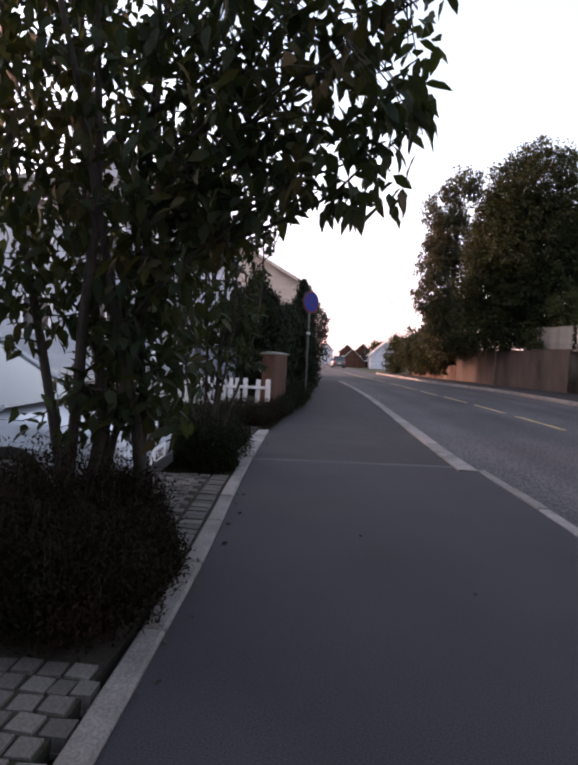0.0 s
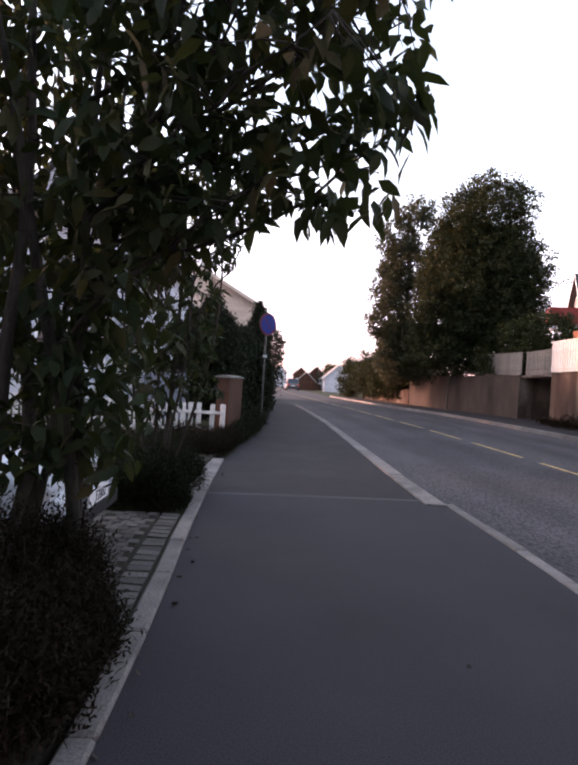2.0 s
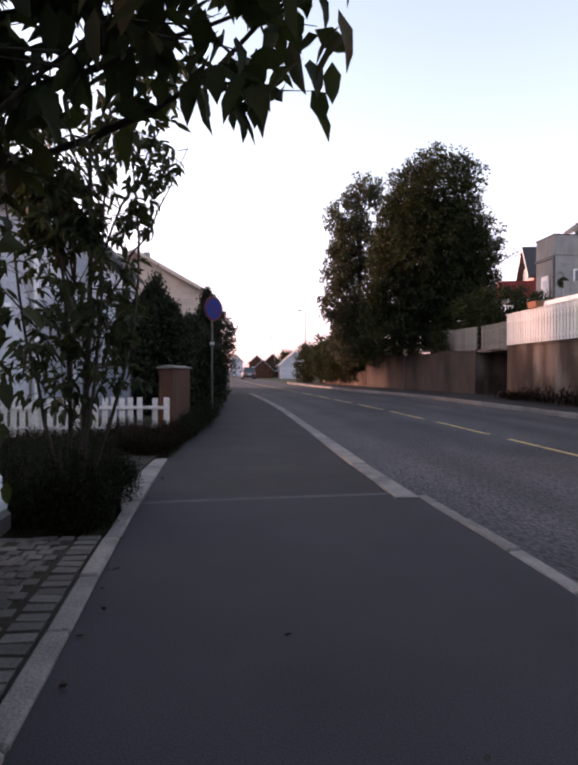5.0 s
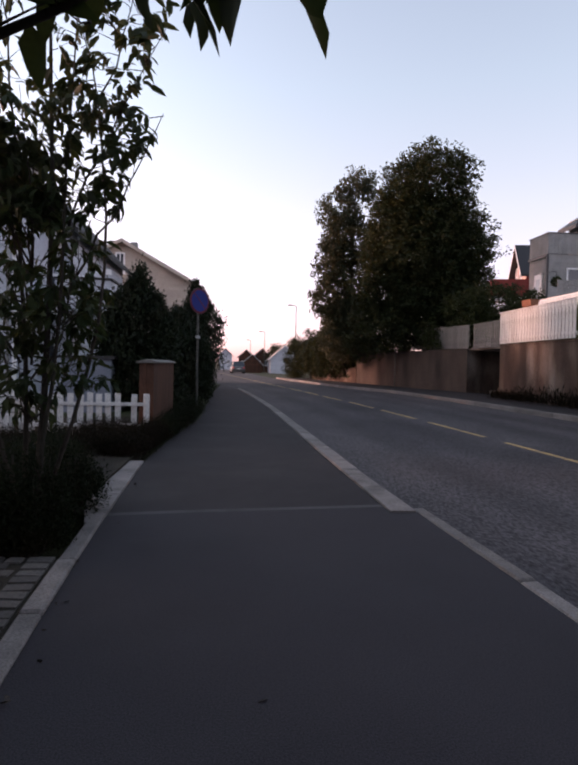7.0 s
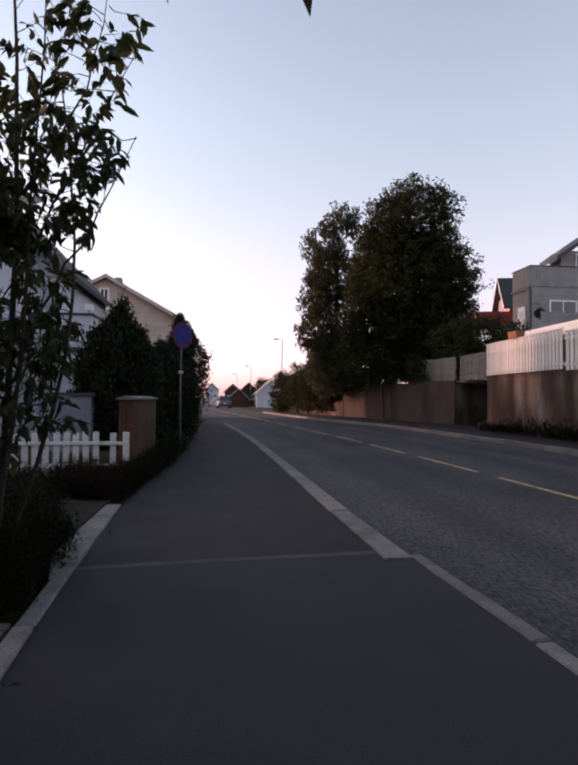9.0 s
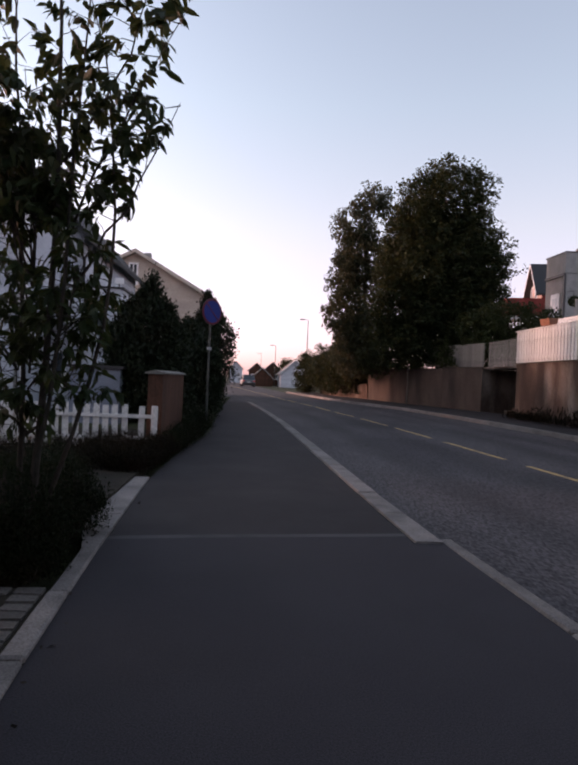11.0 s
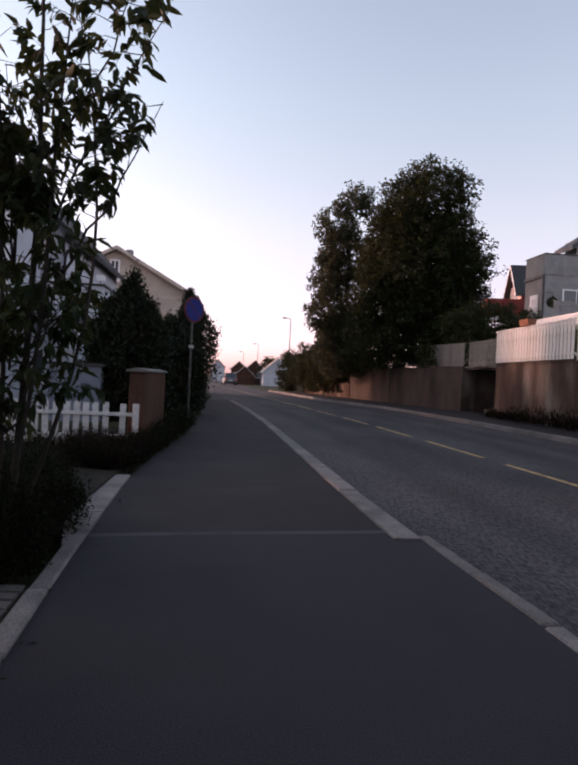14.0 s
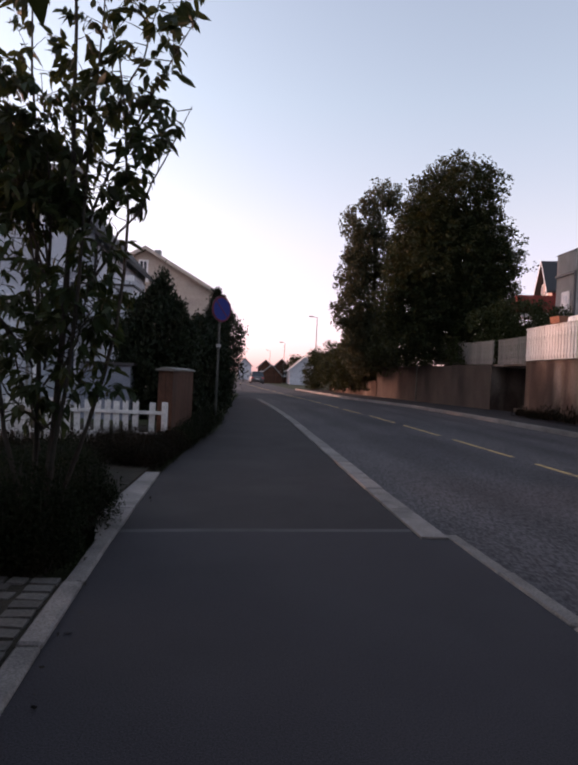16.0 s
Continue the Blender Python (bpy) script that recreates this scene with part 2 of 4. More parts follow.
def boxpart(name, a, material, parent, label="", bevel=0.0):
    return part(name, boxbm(*a, bevel=bevel), material, parent, label)


def prism(poly, axis, lo, hi):
    """A bmesh of a polygon pushed from lo to hi along an axis ('x' or 'y'); the polygon lists (across, up)."""
    bm = bmesh.new()
    def at(p, d):
        return (d, p[0], p[1]) if axis == "x" else (p[0], d, p[1])
    a = [bm.verts.new(at(p, lo)) for p in poly]
    b = [bm.verts.new(at(p, hi)) for p in poly]
    bm.faces.new(a)
    bm.faces.new(b[::-1])
    for i in range(len(poly)):
        j = (i + 1) % len(poly)
        bm.faces.new((a[i], b[i], b[j], a[j]))
    bmesh.ops.recalc_face_normals(bm, faces=bm.faces)
    return bm


def tube_data(pts, radii, seg=7):
    vs, fs = [], []
    for i, p in enumerate(pts):
        d = (pts[min(i + 1, len(pts) - 1)] - pts[max(i - 1, 0)]).normalized()
        u = d.cross(Vector((0.3, 1, 0.1))).normalized()
        w = d.cross(u)
        for k in range(seg):
            a = 2 * math.pi * k / seg
            vs.append(p + (u * math.cos(a) + w * math.sin(a)) * radii[i])
    for i in range(len(pts) - 1):
        for k in range(seg):
            q = (k + 1) % seg
            fs.append((i * seg + k, i * seg + q, (i + 1) * seg + q, (i + 1) * seg + k))
    fs.append(tuple(range(seg))[::-1])
    fs.append(tuple(range((len(pts) - 1) * seg, len(pts) * seg)))
    return vs, fs


def tubes(name, lines, material, parent, seg=7, label=""):
    V, F = [], []
    for pts, radii in lines:
        vs, fs = tube_data([Vector(p) for p in pts], radii, seg)
        o = len(V)
        V += vs
        F += [tuple(i + o for i in f) for f in fs]
    return put(name, mesh(name, V, F, material, True), parent, label)


def leaves(name, seeds, length, width, material, parent, rng, droop=0.6, fold=0.14, label="", simple=False, heading=None):
    """Many leaves at the given places, each a folded, pointed blade (or a plain pointed one)."""
    n = len(seeds)
    P = np.array(seeds, dtype=float)
    az = rng.uniform(0, 2 * np.pi, n) if heading is None else np.array(heading)
    el = -rng.normal(droop, 0.45, n)
    L = length * rng.uniform(0.6, 1.15, n)
    W = width * rng.uniform(0.75, 1.1, n)
    d = np.stack([np.cos(az) * np.cos(el), np.sin(az) * np.cos(el), np.sin(el)], 1)
    roll = rng.normal(0, 0.6, n)
    s0 = np.stack([-np.sin(az), np.cos(az), np.zeros(n)], 1)
    up = np.cross(d, s0)
    s = s0 * np.cos(roll)[:, None] + up * np.sin(roll)[:, None]
    nn = np.cross(s, d)
    Lc, Wc = L[:, None], W[:, None]
    if simple:
        V = np.stack([P, P + d * Lc * 0.45 + s * Wc * 0.5, P + d * Lc, P + d * Lc * 0.45 - s * Wc * 0.5], 1).reshape(-1, 3)
        F = np.arange(4 * n).reshape(-1, 4)
        faces = F.tolist()
    else:
        lift = -fold * Wc * nn
        V = np.stack([P, P + d * Lc * 0.3 + s * Wc * 0.5 + lift, P + d * Lc * 0.68 + s * Wc * 0.36 + lift - nn * -0.05 * Lc,
                      P + d * Lc - nn * -0.1 * Lc, P + d * Lc * 0.68 - s * Wc * 0.36 + lift, P + d * Lc * 0.3 - s * Wc * 0.5 + lift, P + d * Lc * 0.5], 1).reshape(-1, 3)
        b = np.arange(n)[:, None] * 7
        faces = np.concatenate([b + [0, 6, 1, 1], b + [0, 5, 6, 6]], 0)
        faces = [tuple(f[:3]) for f in faces.tolist()]
        for q in ([1, 6, 3, 2], [6, 5, 4, 3]):
            faces += [tuple(f) for f in (b + q).tolist()]
    me = mesh(name, V.tolist(), faces, material, not simple)
    return put(name, me, parent, label)


def in_ellipsoid(rng, c, r, n, shell=0.0):
    out = []
    while len(out) < n:
        p = rng.uniform(-1, 1, 3)
        k = np.linalg.norm(p)
        if k <= 1 and k >= shell * rng.uniform(0.6, 1):
            out.append(np.array(c) + p * np.array(r))
    return out


def cylinder(x, y, z0, z1, r, seg=12, r2=None):
    bm = bmesh.new()
    bmesh.ops.create_cone(bm, cap_ends=True, segments=seg, radius1=r, radius2=r if r2 is None else r2, depth=z1 - z0,
                          matrix=Matrix.Translation((x, y, (z0 + z1) / 2)))
    return bm


# ---- the ground ----
def line_x(table, y):
    return float(np.interp(y, [p[0] for p in table], [p[1] for p in table]))


PATH_L = [(-15, -0.40), (2, -0.60), (4, -0.69), (5.7, -0.82), (7.5, -0.93), (10.5, -1.06), (13, -1.0), (17, -0.72), (30, -1.0), (46, -2.4), (70, -4.6), (100, -7.6), (150, -12)]
PATH_R = [(-15, 2.75), (5.6, 2.15), (7.74, 1.99), (10, 1.86), (14.6, 1.68), (18, 1.54), (21.6, 1.38), (27, 1.0), (34, 0.42), (41, -0.45), (70, -3.4), (100, -6.2), (150, -10.5)]
ROAD_R = [(-15, 11.2), (17.9, 9.79), (27.6, 9.25), (34, 8.5), (41, 6.6), (60, 3.9), (80, 2.2), (100, 0.2), (150, -4.5)]
CENTRE = [(-15, 7.1), (13.3, 5.52), (17.3, 5.28), (21, 5.01), (24.8, 4.72), (27.4, 4.35), (34, 3.7), (41, 2.8), (60, 0.6), (80, -1.6), (100, -3.6), (150, -8)]


def ribbon(name, left, right, y0, y1, z, material, step=1.0, lo=0.0, hi=0.0):
    ys = np.linspace(y0, y1, int(round((y1 - y0) / step)) + 1)
    v, f = [], []
    for y in ys:
        v += [(line_x(left, y) + lo, y, z), (line_x(right, y) + hi, y, z)]
    for i in range(len(ys) - 1):
        f.append((2 * i, 2 * i + 1, 2 * i + 3, 2 * i + 2))
    me = mesh(name, v, f, material)
    uv = me.uv_layers.new(name="across")
    for loop in me.loops:
        uv.data[loop.index].uv = (loop.vertex_index % 2, v[loop.vertex_index][1])
    return put(name, me)


bm = bmesh.new()
bmesh.ops.create_grid(bm, x_segments=2, y_segments=2, size=2500, matrix=Matrix.Translation((0, 0, -0.12)))
g = part("ground", bm, M_GRASS, None)
tagged(g, "dark grassy soil around the street", "ground", kind="structure")
r = ribbon("road", PATH_R, ROAD_R, -15, 150, -0.045, M_ROAD)
tagged(r, "worn grey asphalt road with coarse stone grain", "road", kind="structure")
p1 = ribbon("pavement", PATH_L, PATH_R, -15, 7.3, 0.0, M_ASPH)
tagged(p1, "smooth dark asphalt footpath beside the road", "pavement", kind="structure")
p2 = ribbon("pavement", PATH_L, PATH_R, 8.5, 34.3, 0.0, M_ASPH2)
tagged(p2, "older dark asphalt footpath beyond a resurfacing joint", "pavement", kind="structure")
JOINT = [(-0.93, 7.60), (-0.3, 7.70), (0.4, 7.79), (1.1, 7.87), (2.0, 7.98)]


def between(name, low, high, material, label):
    """A flat strip of paving between two bent lines of as many points."""
    n = len(low)
    vs = [(x, y, 0.0) for x, y in low] + [(x, y, 0.0) for x, y in high]
    ob = put(name, mesh(name, vs, [(i, i + 1, n + i + 1, n + i) for i in range(n - 1)], material))
    return tagged(ob, label, "pavement", kind="structure")


upper = [(x, y + 0.10) for x, y in JOINT]
between("pavement", list(zip(np.linspace(line_x(PATH_L, 7.3), line_x(PATH_R, 7.3), 5).tolist(), [7.3] * 5)), JOINT, M_ASPH, "smooth dark asphalt at the resurfacing edge")
between("pavement_joint", JOINT, upper, M_JOINT, "pale worn asphalt joint across the footpath")
between("pavement", upper, list(zip(np.linspace(line_x(PATH_L, 8.5), line_x(PATH_R, 8.5), 5).tolist(), [8.5] * 5)), M_ASPH2, "older dark asphalt beyond the joint")
# far pavement behind the other kerb
p3 = ribbon("pavement", ROAD_R, ROAD_R, -15, 60, 0.10, M_ASPH2, lo=0.15, hi=4.2)
tagged(p3, "dusty asphalt pavement across the road", "pavement", kind="structure")
# the mouth of the side street, where the kerb ends
r2 = ribbon("road", PATH_L, PATH_R, 34.3, 150, -0.04, M_ROAD)
tagged(r2, "pale grey asphalt at the mouth of a side street", "road", kind="structure")


def kerb_row(name, table, ya, yb, length, w, z0, z1, label, side=-1):
    root = thing(name, (0, 0, 0), label, "kerb", kind="structure")
    y = ya
    rng = random.Random(5)
    while y < yb:
        ln = length * rng.uniform(0.85, 1.1)
        xa, xb = line_x(table, y), line_x(table, y + ln)
        bm = bmesh.new()
        g2 = rng.uniform(-0.006, 0.006)
        box(bm, -w / 2, w / 2, 0.008, math.hypot(ln, xb - xa) - 0.008, z0, z1 + g2, bevel=0.014)
        ob = part("kerb_stone", bm, M_KERB, root)
        ob.matrix_basis = pose(xa + side * w / 2, y, 0, 0, 0, -math.degrees(math.atan2(xb - xa, ln)))
        y += ln
    return root


kerb_row("kerb_inner", PATH_L, -3.0, 7.3, 0.95, 0.125, -0.1, 0.03, "pale granite edging stones beside the path")
kerb_row("kerb_road", PATH_R, -3.0, 7.6, 1.0, 0.13, -0.1, 0.012, "pale granite kerb stones flush with the path", side=1)
kerb_row("kerb_road_ramp", PATH_R, 9.9, 33.6, 1.05, 0.24, -0.1, 0.03, "wide pale granite kerb stones along the road")
kerb_row("kerb_far", ROAD_R, 4, 60, 1.1, 0.17, -0.1, 0.11, "pale granite kerb across the road", side=1)
root = thing("kerb_transition", (0, 0, 0), "pale sloping granite kerb stones at the joint", "kerb", kind="structure")
for ya, yb, wa, wb in ((7.72, 8.8, 0.27, 0.26), (8.82, 9.88, 0.26, 0.24)):
    bm = bmesh.new()
    xa, xb = line_x(PATH_R, ya), line_x(PATH_R, yb)
    lo = [bm.verts.new((x, y, -0.1)) for x, y in ((xa - wa, ya), (xa, ya), (xb, yb), (xb - wb, yb))]
    hi = [bm.verts.new((x, y, 0.02)) for x, y in ((xa - wa + 0.01, ya), (xa - 0.01, ya), (xb - 0.01, yb), (xb - wb + 0.01, yb))]
    bm.faces.new(hi)
    for i in range(4):
        k = (i + 1) % 4
        bm.faces.new((lo[i], lo[k], hi[k], hi[i]))
    part("kerb_stone", bm, M_KERB, root)
# flared concrete apron beside the planting
root = thing("kerb_apron", (0, 0, 0), "pale flared kerb slab beside the planting", "kerb", kind="structure")
for ya, yb, wa, wb in ((7.3, 8.4, 0.13, 0.36), (8.42, 10.5, 0.36, 0.60)):
    bm = bmesh.new()
    xa, xb = line_x(PATH_L, ya), line_x(PATH_L, yb)
    lo = [bm.verts.new((x, y, -0.1)) for x, y in ((xa - wa, ya), (xa, ya), (xb, yb), (xb - wb, yb))]
    hi = [bm.verts.new((x, y, 0.02)) for x, y in ((xa - wa, ya), (xa - 0.005, ya), (xb - 0.005, yb), (xb - wb, yb))]
    bm.faces.new(hi)
    for i in range(4):
        k = (i + 1) % 4
        bm.faces.new((lo[i], lo[k], hi[k], hi[i]))
    part("kerb_stone", bm, M_KERB, root)

# centre line
root = thing("road_marking", (0, 0, -0.041), "worn yellow dashed centre line painted on asphalt", "road marking", kind="structure")
for k in range(-3, 20):
    y1 = 13.34 + 4 * k
    y0 = y1 - 3.1
    v = []
    for y in (y0, y1):
        x = line_x(CENTRE, y)
        v += [(x - 0.06, y, 0), (x + 0.06, y, 0)]
    put("dash", mesh("dash", v, [(0, 1, 3, 2)], M_YELLOW), root)

# ---- left: gardens, fence, sign ----
bm = bmesh.new()
box(bm, -40, -1.25, 6.5, 16.5, -0.1, 0.05)
tagged(part("garden_soil", bm, M_SOIL, None), "dark planting soil beside the footpath", "soil", kind="structure")
bm = boxbm(-40, -1.0, 16.5, 40.3, -0.1, 0.06)
tagged(part("garden_lawn", bm, M_GRASS, None), "shaded garden lawn in front of the houses", "lawn", kind="structure")
bm = boxbm(-40, -0.80, -8, 6.45, -0.1, -0.002)
tagged(part("sett_bed", bm, M_SOIL, None), "dark sandy joints under granite setts", "ground", kind="structure")


def picket_fence():
    root = thing("picket_fence", (0, 0, 0), "white painted wooden picket fence in front of a garden", "fence")
    a, b = Vector((-1.41, 13.0, 0)), Vector((-5.5, 12.75, 0))
    d = (b - a).normalized()
    rz = math.degrees(math.atan2(d.y, d.x))
    me = None
    n = 30
    for i in range(n):
        if i == 1:
            continue
        p = a + d * (0.02 + i * 0.165)
        if me is None:
            bm = prism([(-0.05, 0.0), (0.05, 0.0), (0.05, 0.745), (0.045, 0.75), (-0.045, 0.75), (-0.05, 0.745)], "y", -0.012, 0.012)
            ob = part("picket", bm, M_PICKET, root)
            me = ob.data
        else:
            ob = put("picket", me, root)
        if i == 2:
            p = a + d * 0.24
        ob.matrix_basis = pose(p.x, p.y, 0.07 + 0.012 * math.sin(i * 2.3), 0, 1.2 * math.sin(i * 5.1), rz)
    for z in (0.25, 0.63):
        ob = boxpart("rail", (0, 4.9, 0.014, 0.05, -0.03, 0.03), M_PICKET, root, "", 0.004)
        ob.matrix_basis = pose(a.x, a.y, z, 0, 0, rz)
    for s in (0.0, 2.4, 4.85):
        ob = boxpart("post", (-0.045, 0.045, 0.05, 0.14, 0, 0.8), M_PICKET, root, "", 0.006)
        q = a + d * s
        ob.matrix_basis = pose(q.x, q.y, 0.0, 0, 0, rz)


picket_fence()


def board_screen():
    root = thing("board_screen", (0, 0, 0), "reddish-brown wooden board screen with a pale cap", "fence")
    x0, x1 = -1.62, -1.36
    core = boxpart("core", (x0 + 0.02, x1 - 0.02, 13.36, 16.6, 0.0, 1.37), M_RUST, root)
    y = 13.35
    while y < 16.58:
        boxpart("board", (x1 - 0.02, x1 + 0.004, y + 0.004, y + 0.146, 0.02, 1.38), M_RUST, root)
        y += 0.15
    for x in (x0, x0 + 0.135):
        boxpart("board", (x + 0.003, x + 0.132, 13.335, 13.36, 0.02, 1.38), M_RUST, root)
    bm = prism([(x0 - 0.05, 1.38), (x1 + 0.05, 1.38), (x1 + 0.05, 1.41), ((x0 + x1) / 2, 1.45), (x0 - 0.05, 1.41)], "y", 13.28, 16.66)
    part("cap", bm, M_GREYW, root, "pale weathered cap board")


board_screen()


def parking_sign():
    root = thing("road_sign", (-0.80, 16.8, 0), "round blue no-parking sign with red rim on a steel post", "road sign", rz=46)
    part("post", cylinder(0, 0, 0, 3.2, 0.027), M_STEEL, root)
    turn = Matrix.Rotation(radians(90), 4, "X")

    def disc(name, r, y, mt, lab=""):
        bm = bmesh.new()
        bmesh.ops.create_cone(bm, cap_ends=True, segments=40, radius1=r, radius2=r, depth=0.006, matrix=Matrix.Translation((0, y, 2.92)) @ turn)
        return part(name, bm, mt, root, lab)
    disc("backing", 0.315, -0.044, M_STEEL)
    disc("rim", 0.31, -0.052, M_SRED, "red rim")
    disc("face", 0.262, -0.060, M_BLUE, "blue face")
    bm = boxbm(-0.26, 0.26, -0.068, -0.064, -0.012, 0.012)
    bar = part("bar", bm, M_SRED, root, "red diagonal bar")
    bar.matrix_basis = pose(0, 0, 2.92, 0, 45, 0)
    boxpart("bracket", (-0.05, 0.05, -0.041, 0.04, 3.0, 3.04), M_STEEL, root)
    boxpart("bracket", (-0.05, 0.05, -0.041, 0.04, 2.8, 2.84), M_STEEL, root)
    boxpart("lower_plate", (-0.11, 0.04, -0.045, -0.038, 2.0, 2.07), M_GREYP, root, "small pale plate")


parking_sign()


# ---- houses ----
def window(root, x, y, z, w, h, face="y", sign=-1):
    """A window with frame, pane and sill set on a wall; x, y, z is the middle of its outer face."""
    wn = tagged_empty("window", pose(x, y, z, 0, 0, 0 if face == "y" else 90 * sign + 180), "", "", "", "")
    wn.parent = root
    s = 1
    for a in ((-w / 2, -w / 2 + 0.09), (w / 2 - 0.09, w / 2)):
        boxpart("window_frame", (a[0], a[1], -0.05, 0.03, -h / 2, h / 2), M_SWHITE, wn)
    for a in ((-h / 2, -h / 2 + 0.09), (h / 2 - 0.09, h / 2)):
        boxpart("window_frame", (-w / 2 + 0.09, w / 2 - 0.09, -0.05, 0.03, a[0], a[1]), M_SWHITE, wn)
    boxpart("mullion", (-0.025, 0.025, -0.035, 0.02, -h / 2 + 0.09, h / 2 - 0.09), M_SWHITE, wn)
    boxpart("pane", (-w / 2 + 0.09, w / 2 - 0.09, -0.012, 0.0, -h / 2 + 0.09, h / 2 - 0.09), M_GLASS, wn)
    boxpart("window_sill", (-w / 2 - 0.05, w / 2 + 0.05, -0.09, 0.03, -h / 2 - 0.05, -h / 2), M_SWHITE, wn)
    return wn


def gable_house(name, x0, x1, y0, y1, base, eave, ridge, material, roofmat, label, board=0.2, over=0.35, ridge_x=None, trim=None, gable=None):
    """A timber house whose gable faces -Y, with lapped boards on the gable and on the +X side."""
    root = thing(name, (0, 0, 0), label, "house")
    cx = (x0 + x1) / 2 if ridge_x is None else ridge_x
    part("wall", prism([(x0, base), (x1, base), (x1, eave), (cx, ridge), (x0, eave)], "y", y0, y1), material, root)

    def span(z):
        if z <= eave:
            return x0, x1
        k = (z - eave) / (ridge - eave)
        return x0 + (cx - x0) * k, x1 + (cx - x1) * k
    z = base + 0.3
    while z < ridge - board:
        a, b = span(z + board)
        bm = bmesh.new()
        v = [bm.verts.new(p) for p in ((a, y0 - 0.028, z), (b, y0 - 0.028, z), (b, y0 - 0.006, z + board), (a, y0 - 0.006, z + board), (a, y0, z), (b, y0, z))]
        bm.faces.new((v[0], v[1], v[2], v[3]))
        bm.faces.new((v[0], v[4], v[5], v[1]))
        part("board", bm, gable or material, root)
        z += board
    z = base + 0.3
    while z < eave - board:
        bm = bmesh.new()
        v = [bm.verts.new(p) for p in ((x1 + 0.028, y0, z), (x1 + 0.028, y1, z), (x1 + 0.006, y1, z + board), (x1 + 0.006, y0, z + board), (x1, y0, z), (x1, y1, z))]
        bm.faces.new((v[0], v[1], v[2], v[3]))
        bm.faces.new((v[0], v[4], v[5], v[1]))
        part("board", bm, material, root)
        z += board
    for xs in (x0, x1):
        k = over * (ridge - eave) / abs(cx - xs)
        e = xs + (over if xs == x1 else -over)
        poly = [(e, eave - k), (cx, ridge), (cx, ridge + 0.2), (e, eave - k + 0.2)]
        part("roof", prism(poly, "y", y0 - over, y1 + over), roofmat, root)
        if trim:
            poly = [(e, eave - k - 0.02), (cx, ridge - 0.02), (cx, ridge + 0.17), (e, eave - k + 0.17)]
            part("barge_board", prism(poly, "y", y0 - over - 0.04, y0 - over - 0.004), trim, root)
    return root


cream = gable_house("house", -11.2, -2.25, 36.6, 48.0, 0, 5.75, 8.15, M_CREAM, M_TILE, "cream weatherboard house with pale barge boards and grey roof", 0.21, 0.4, trim=M_CREAM, ridge_x=-6.55)
window(cream, -6.68, 36.57, 7.0, 0.55, 1.2)
window(cream, -8.6, 36.57, 3.6, 1.2, 1.3)
window(cream, -4.4, 36.57, 3.6, 1.2, 1.3)
boxpart("chimney", (-6.35, -6.0, 38, 38.5, 7.4, 8.5), M_GREYP, cream)

white = gable_house("house", -12.2, -5.45, 22.4, 31.0, 0, 5.87, 9.3, M_WHITE, M_ROOF, "white weatherboard house with dark roof and balcony", 0.16, 0.35, trim=M_DARK)
window(white, -6.2, 22.37, 3.6, 1.1, 1.3)
window(white, -8.6, 22.37, 3.6, 1.1, 1.3)
window(white, -6.4, 22.37, 1.4, 1.1, 1.2)
boxpart("balcony", (-5.4, -3.75, 20.6, 23.5, 2.9, 3.86), M_WHITE, white, "white boarded balcony parapet")
boxpart("balcony_cap", (-5.43, -3.68, 20.54, 23.55, 3.865, 3.92), M_DARK, white, "dark balcony rail")
for yy in (20.75, 23.3):
    boxpart("balcony_post", (-3.9, -3.78, yy, yy + 0.12, 0.0, 2.895), M_WHITE, white)
tubes("downpipe", [([(-5.12, 22.1, 5.45), (-5.15, 22.15, 5.25), (-5.36, 22.25, 5.05), (-5.36, 22.25, 0.2)], [0.045] * 4)], M_DARK, white)
boxpart("antenna_box", (-4.28, -4.02, 21.9, 22.05, 4.22, 4.4), M_SWHITE, white, "small pale box on a short mast")
part("antenna_mast", cylinder(-4.15, 21.97, 3.92, 4.22, 0.015, 8), M_STEEL, white)

annex = thing("garden_shed", (0, 0, 0), "small pale blue-grey boarded shed with dark roof edge", "shed")
boxpart("wall", (-4.3, -3.05, 17.6, 19.6, 0.0, 1.44), M_SHED, annex)
for k in range(9):
    bm = boxbm(-4.3, -3.05, 17.576, 17.598, 0.06 + k * 0.15, 0.2 + k * 0.15)
    part("board", bm, M_SHED, annex)
boxpart("roof", (-4.4, -2.95, 17.5, 19.7, 1.445, 1.52), M_DARK, annex, "dark roof edge")

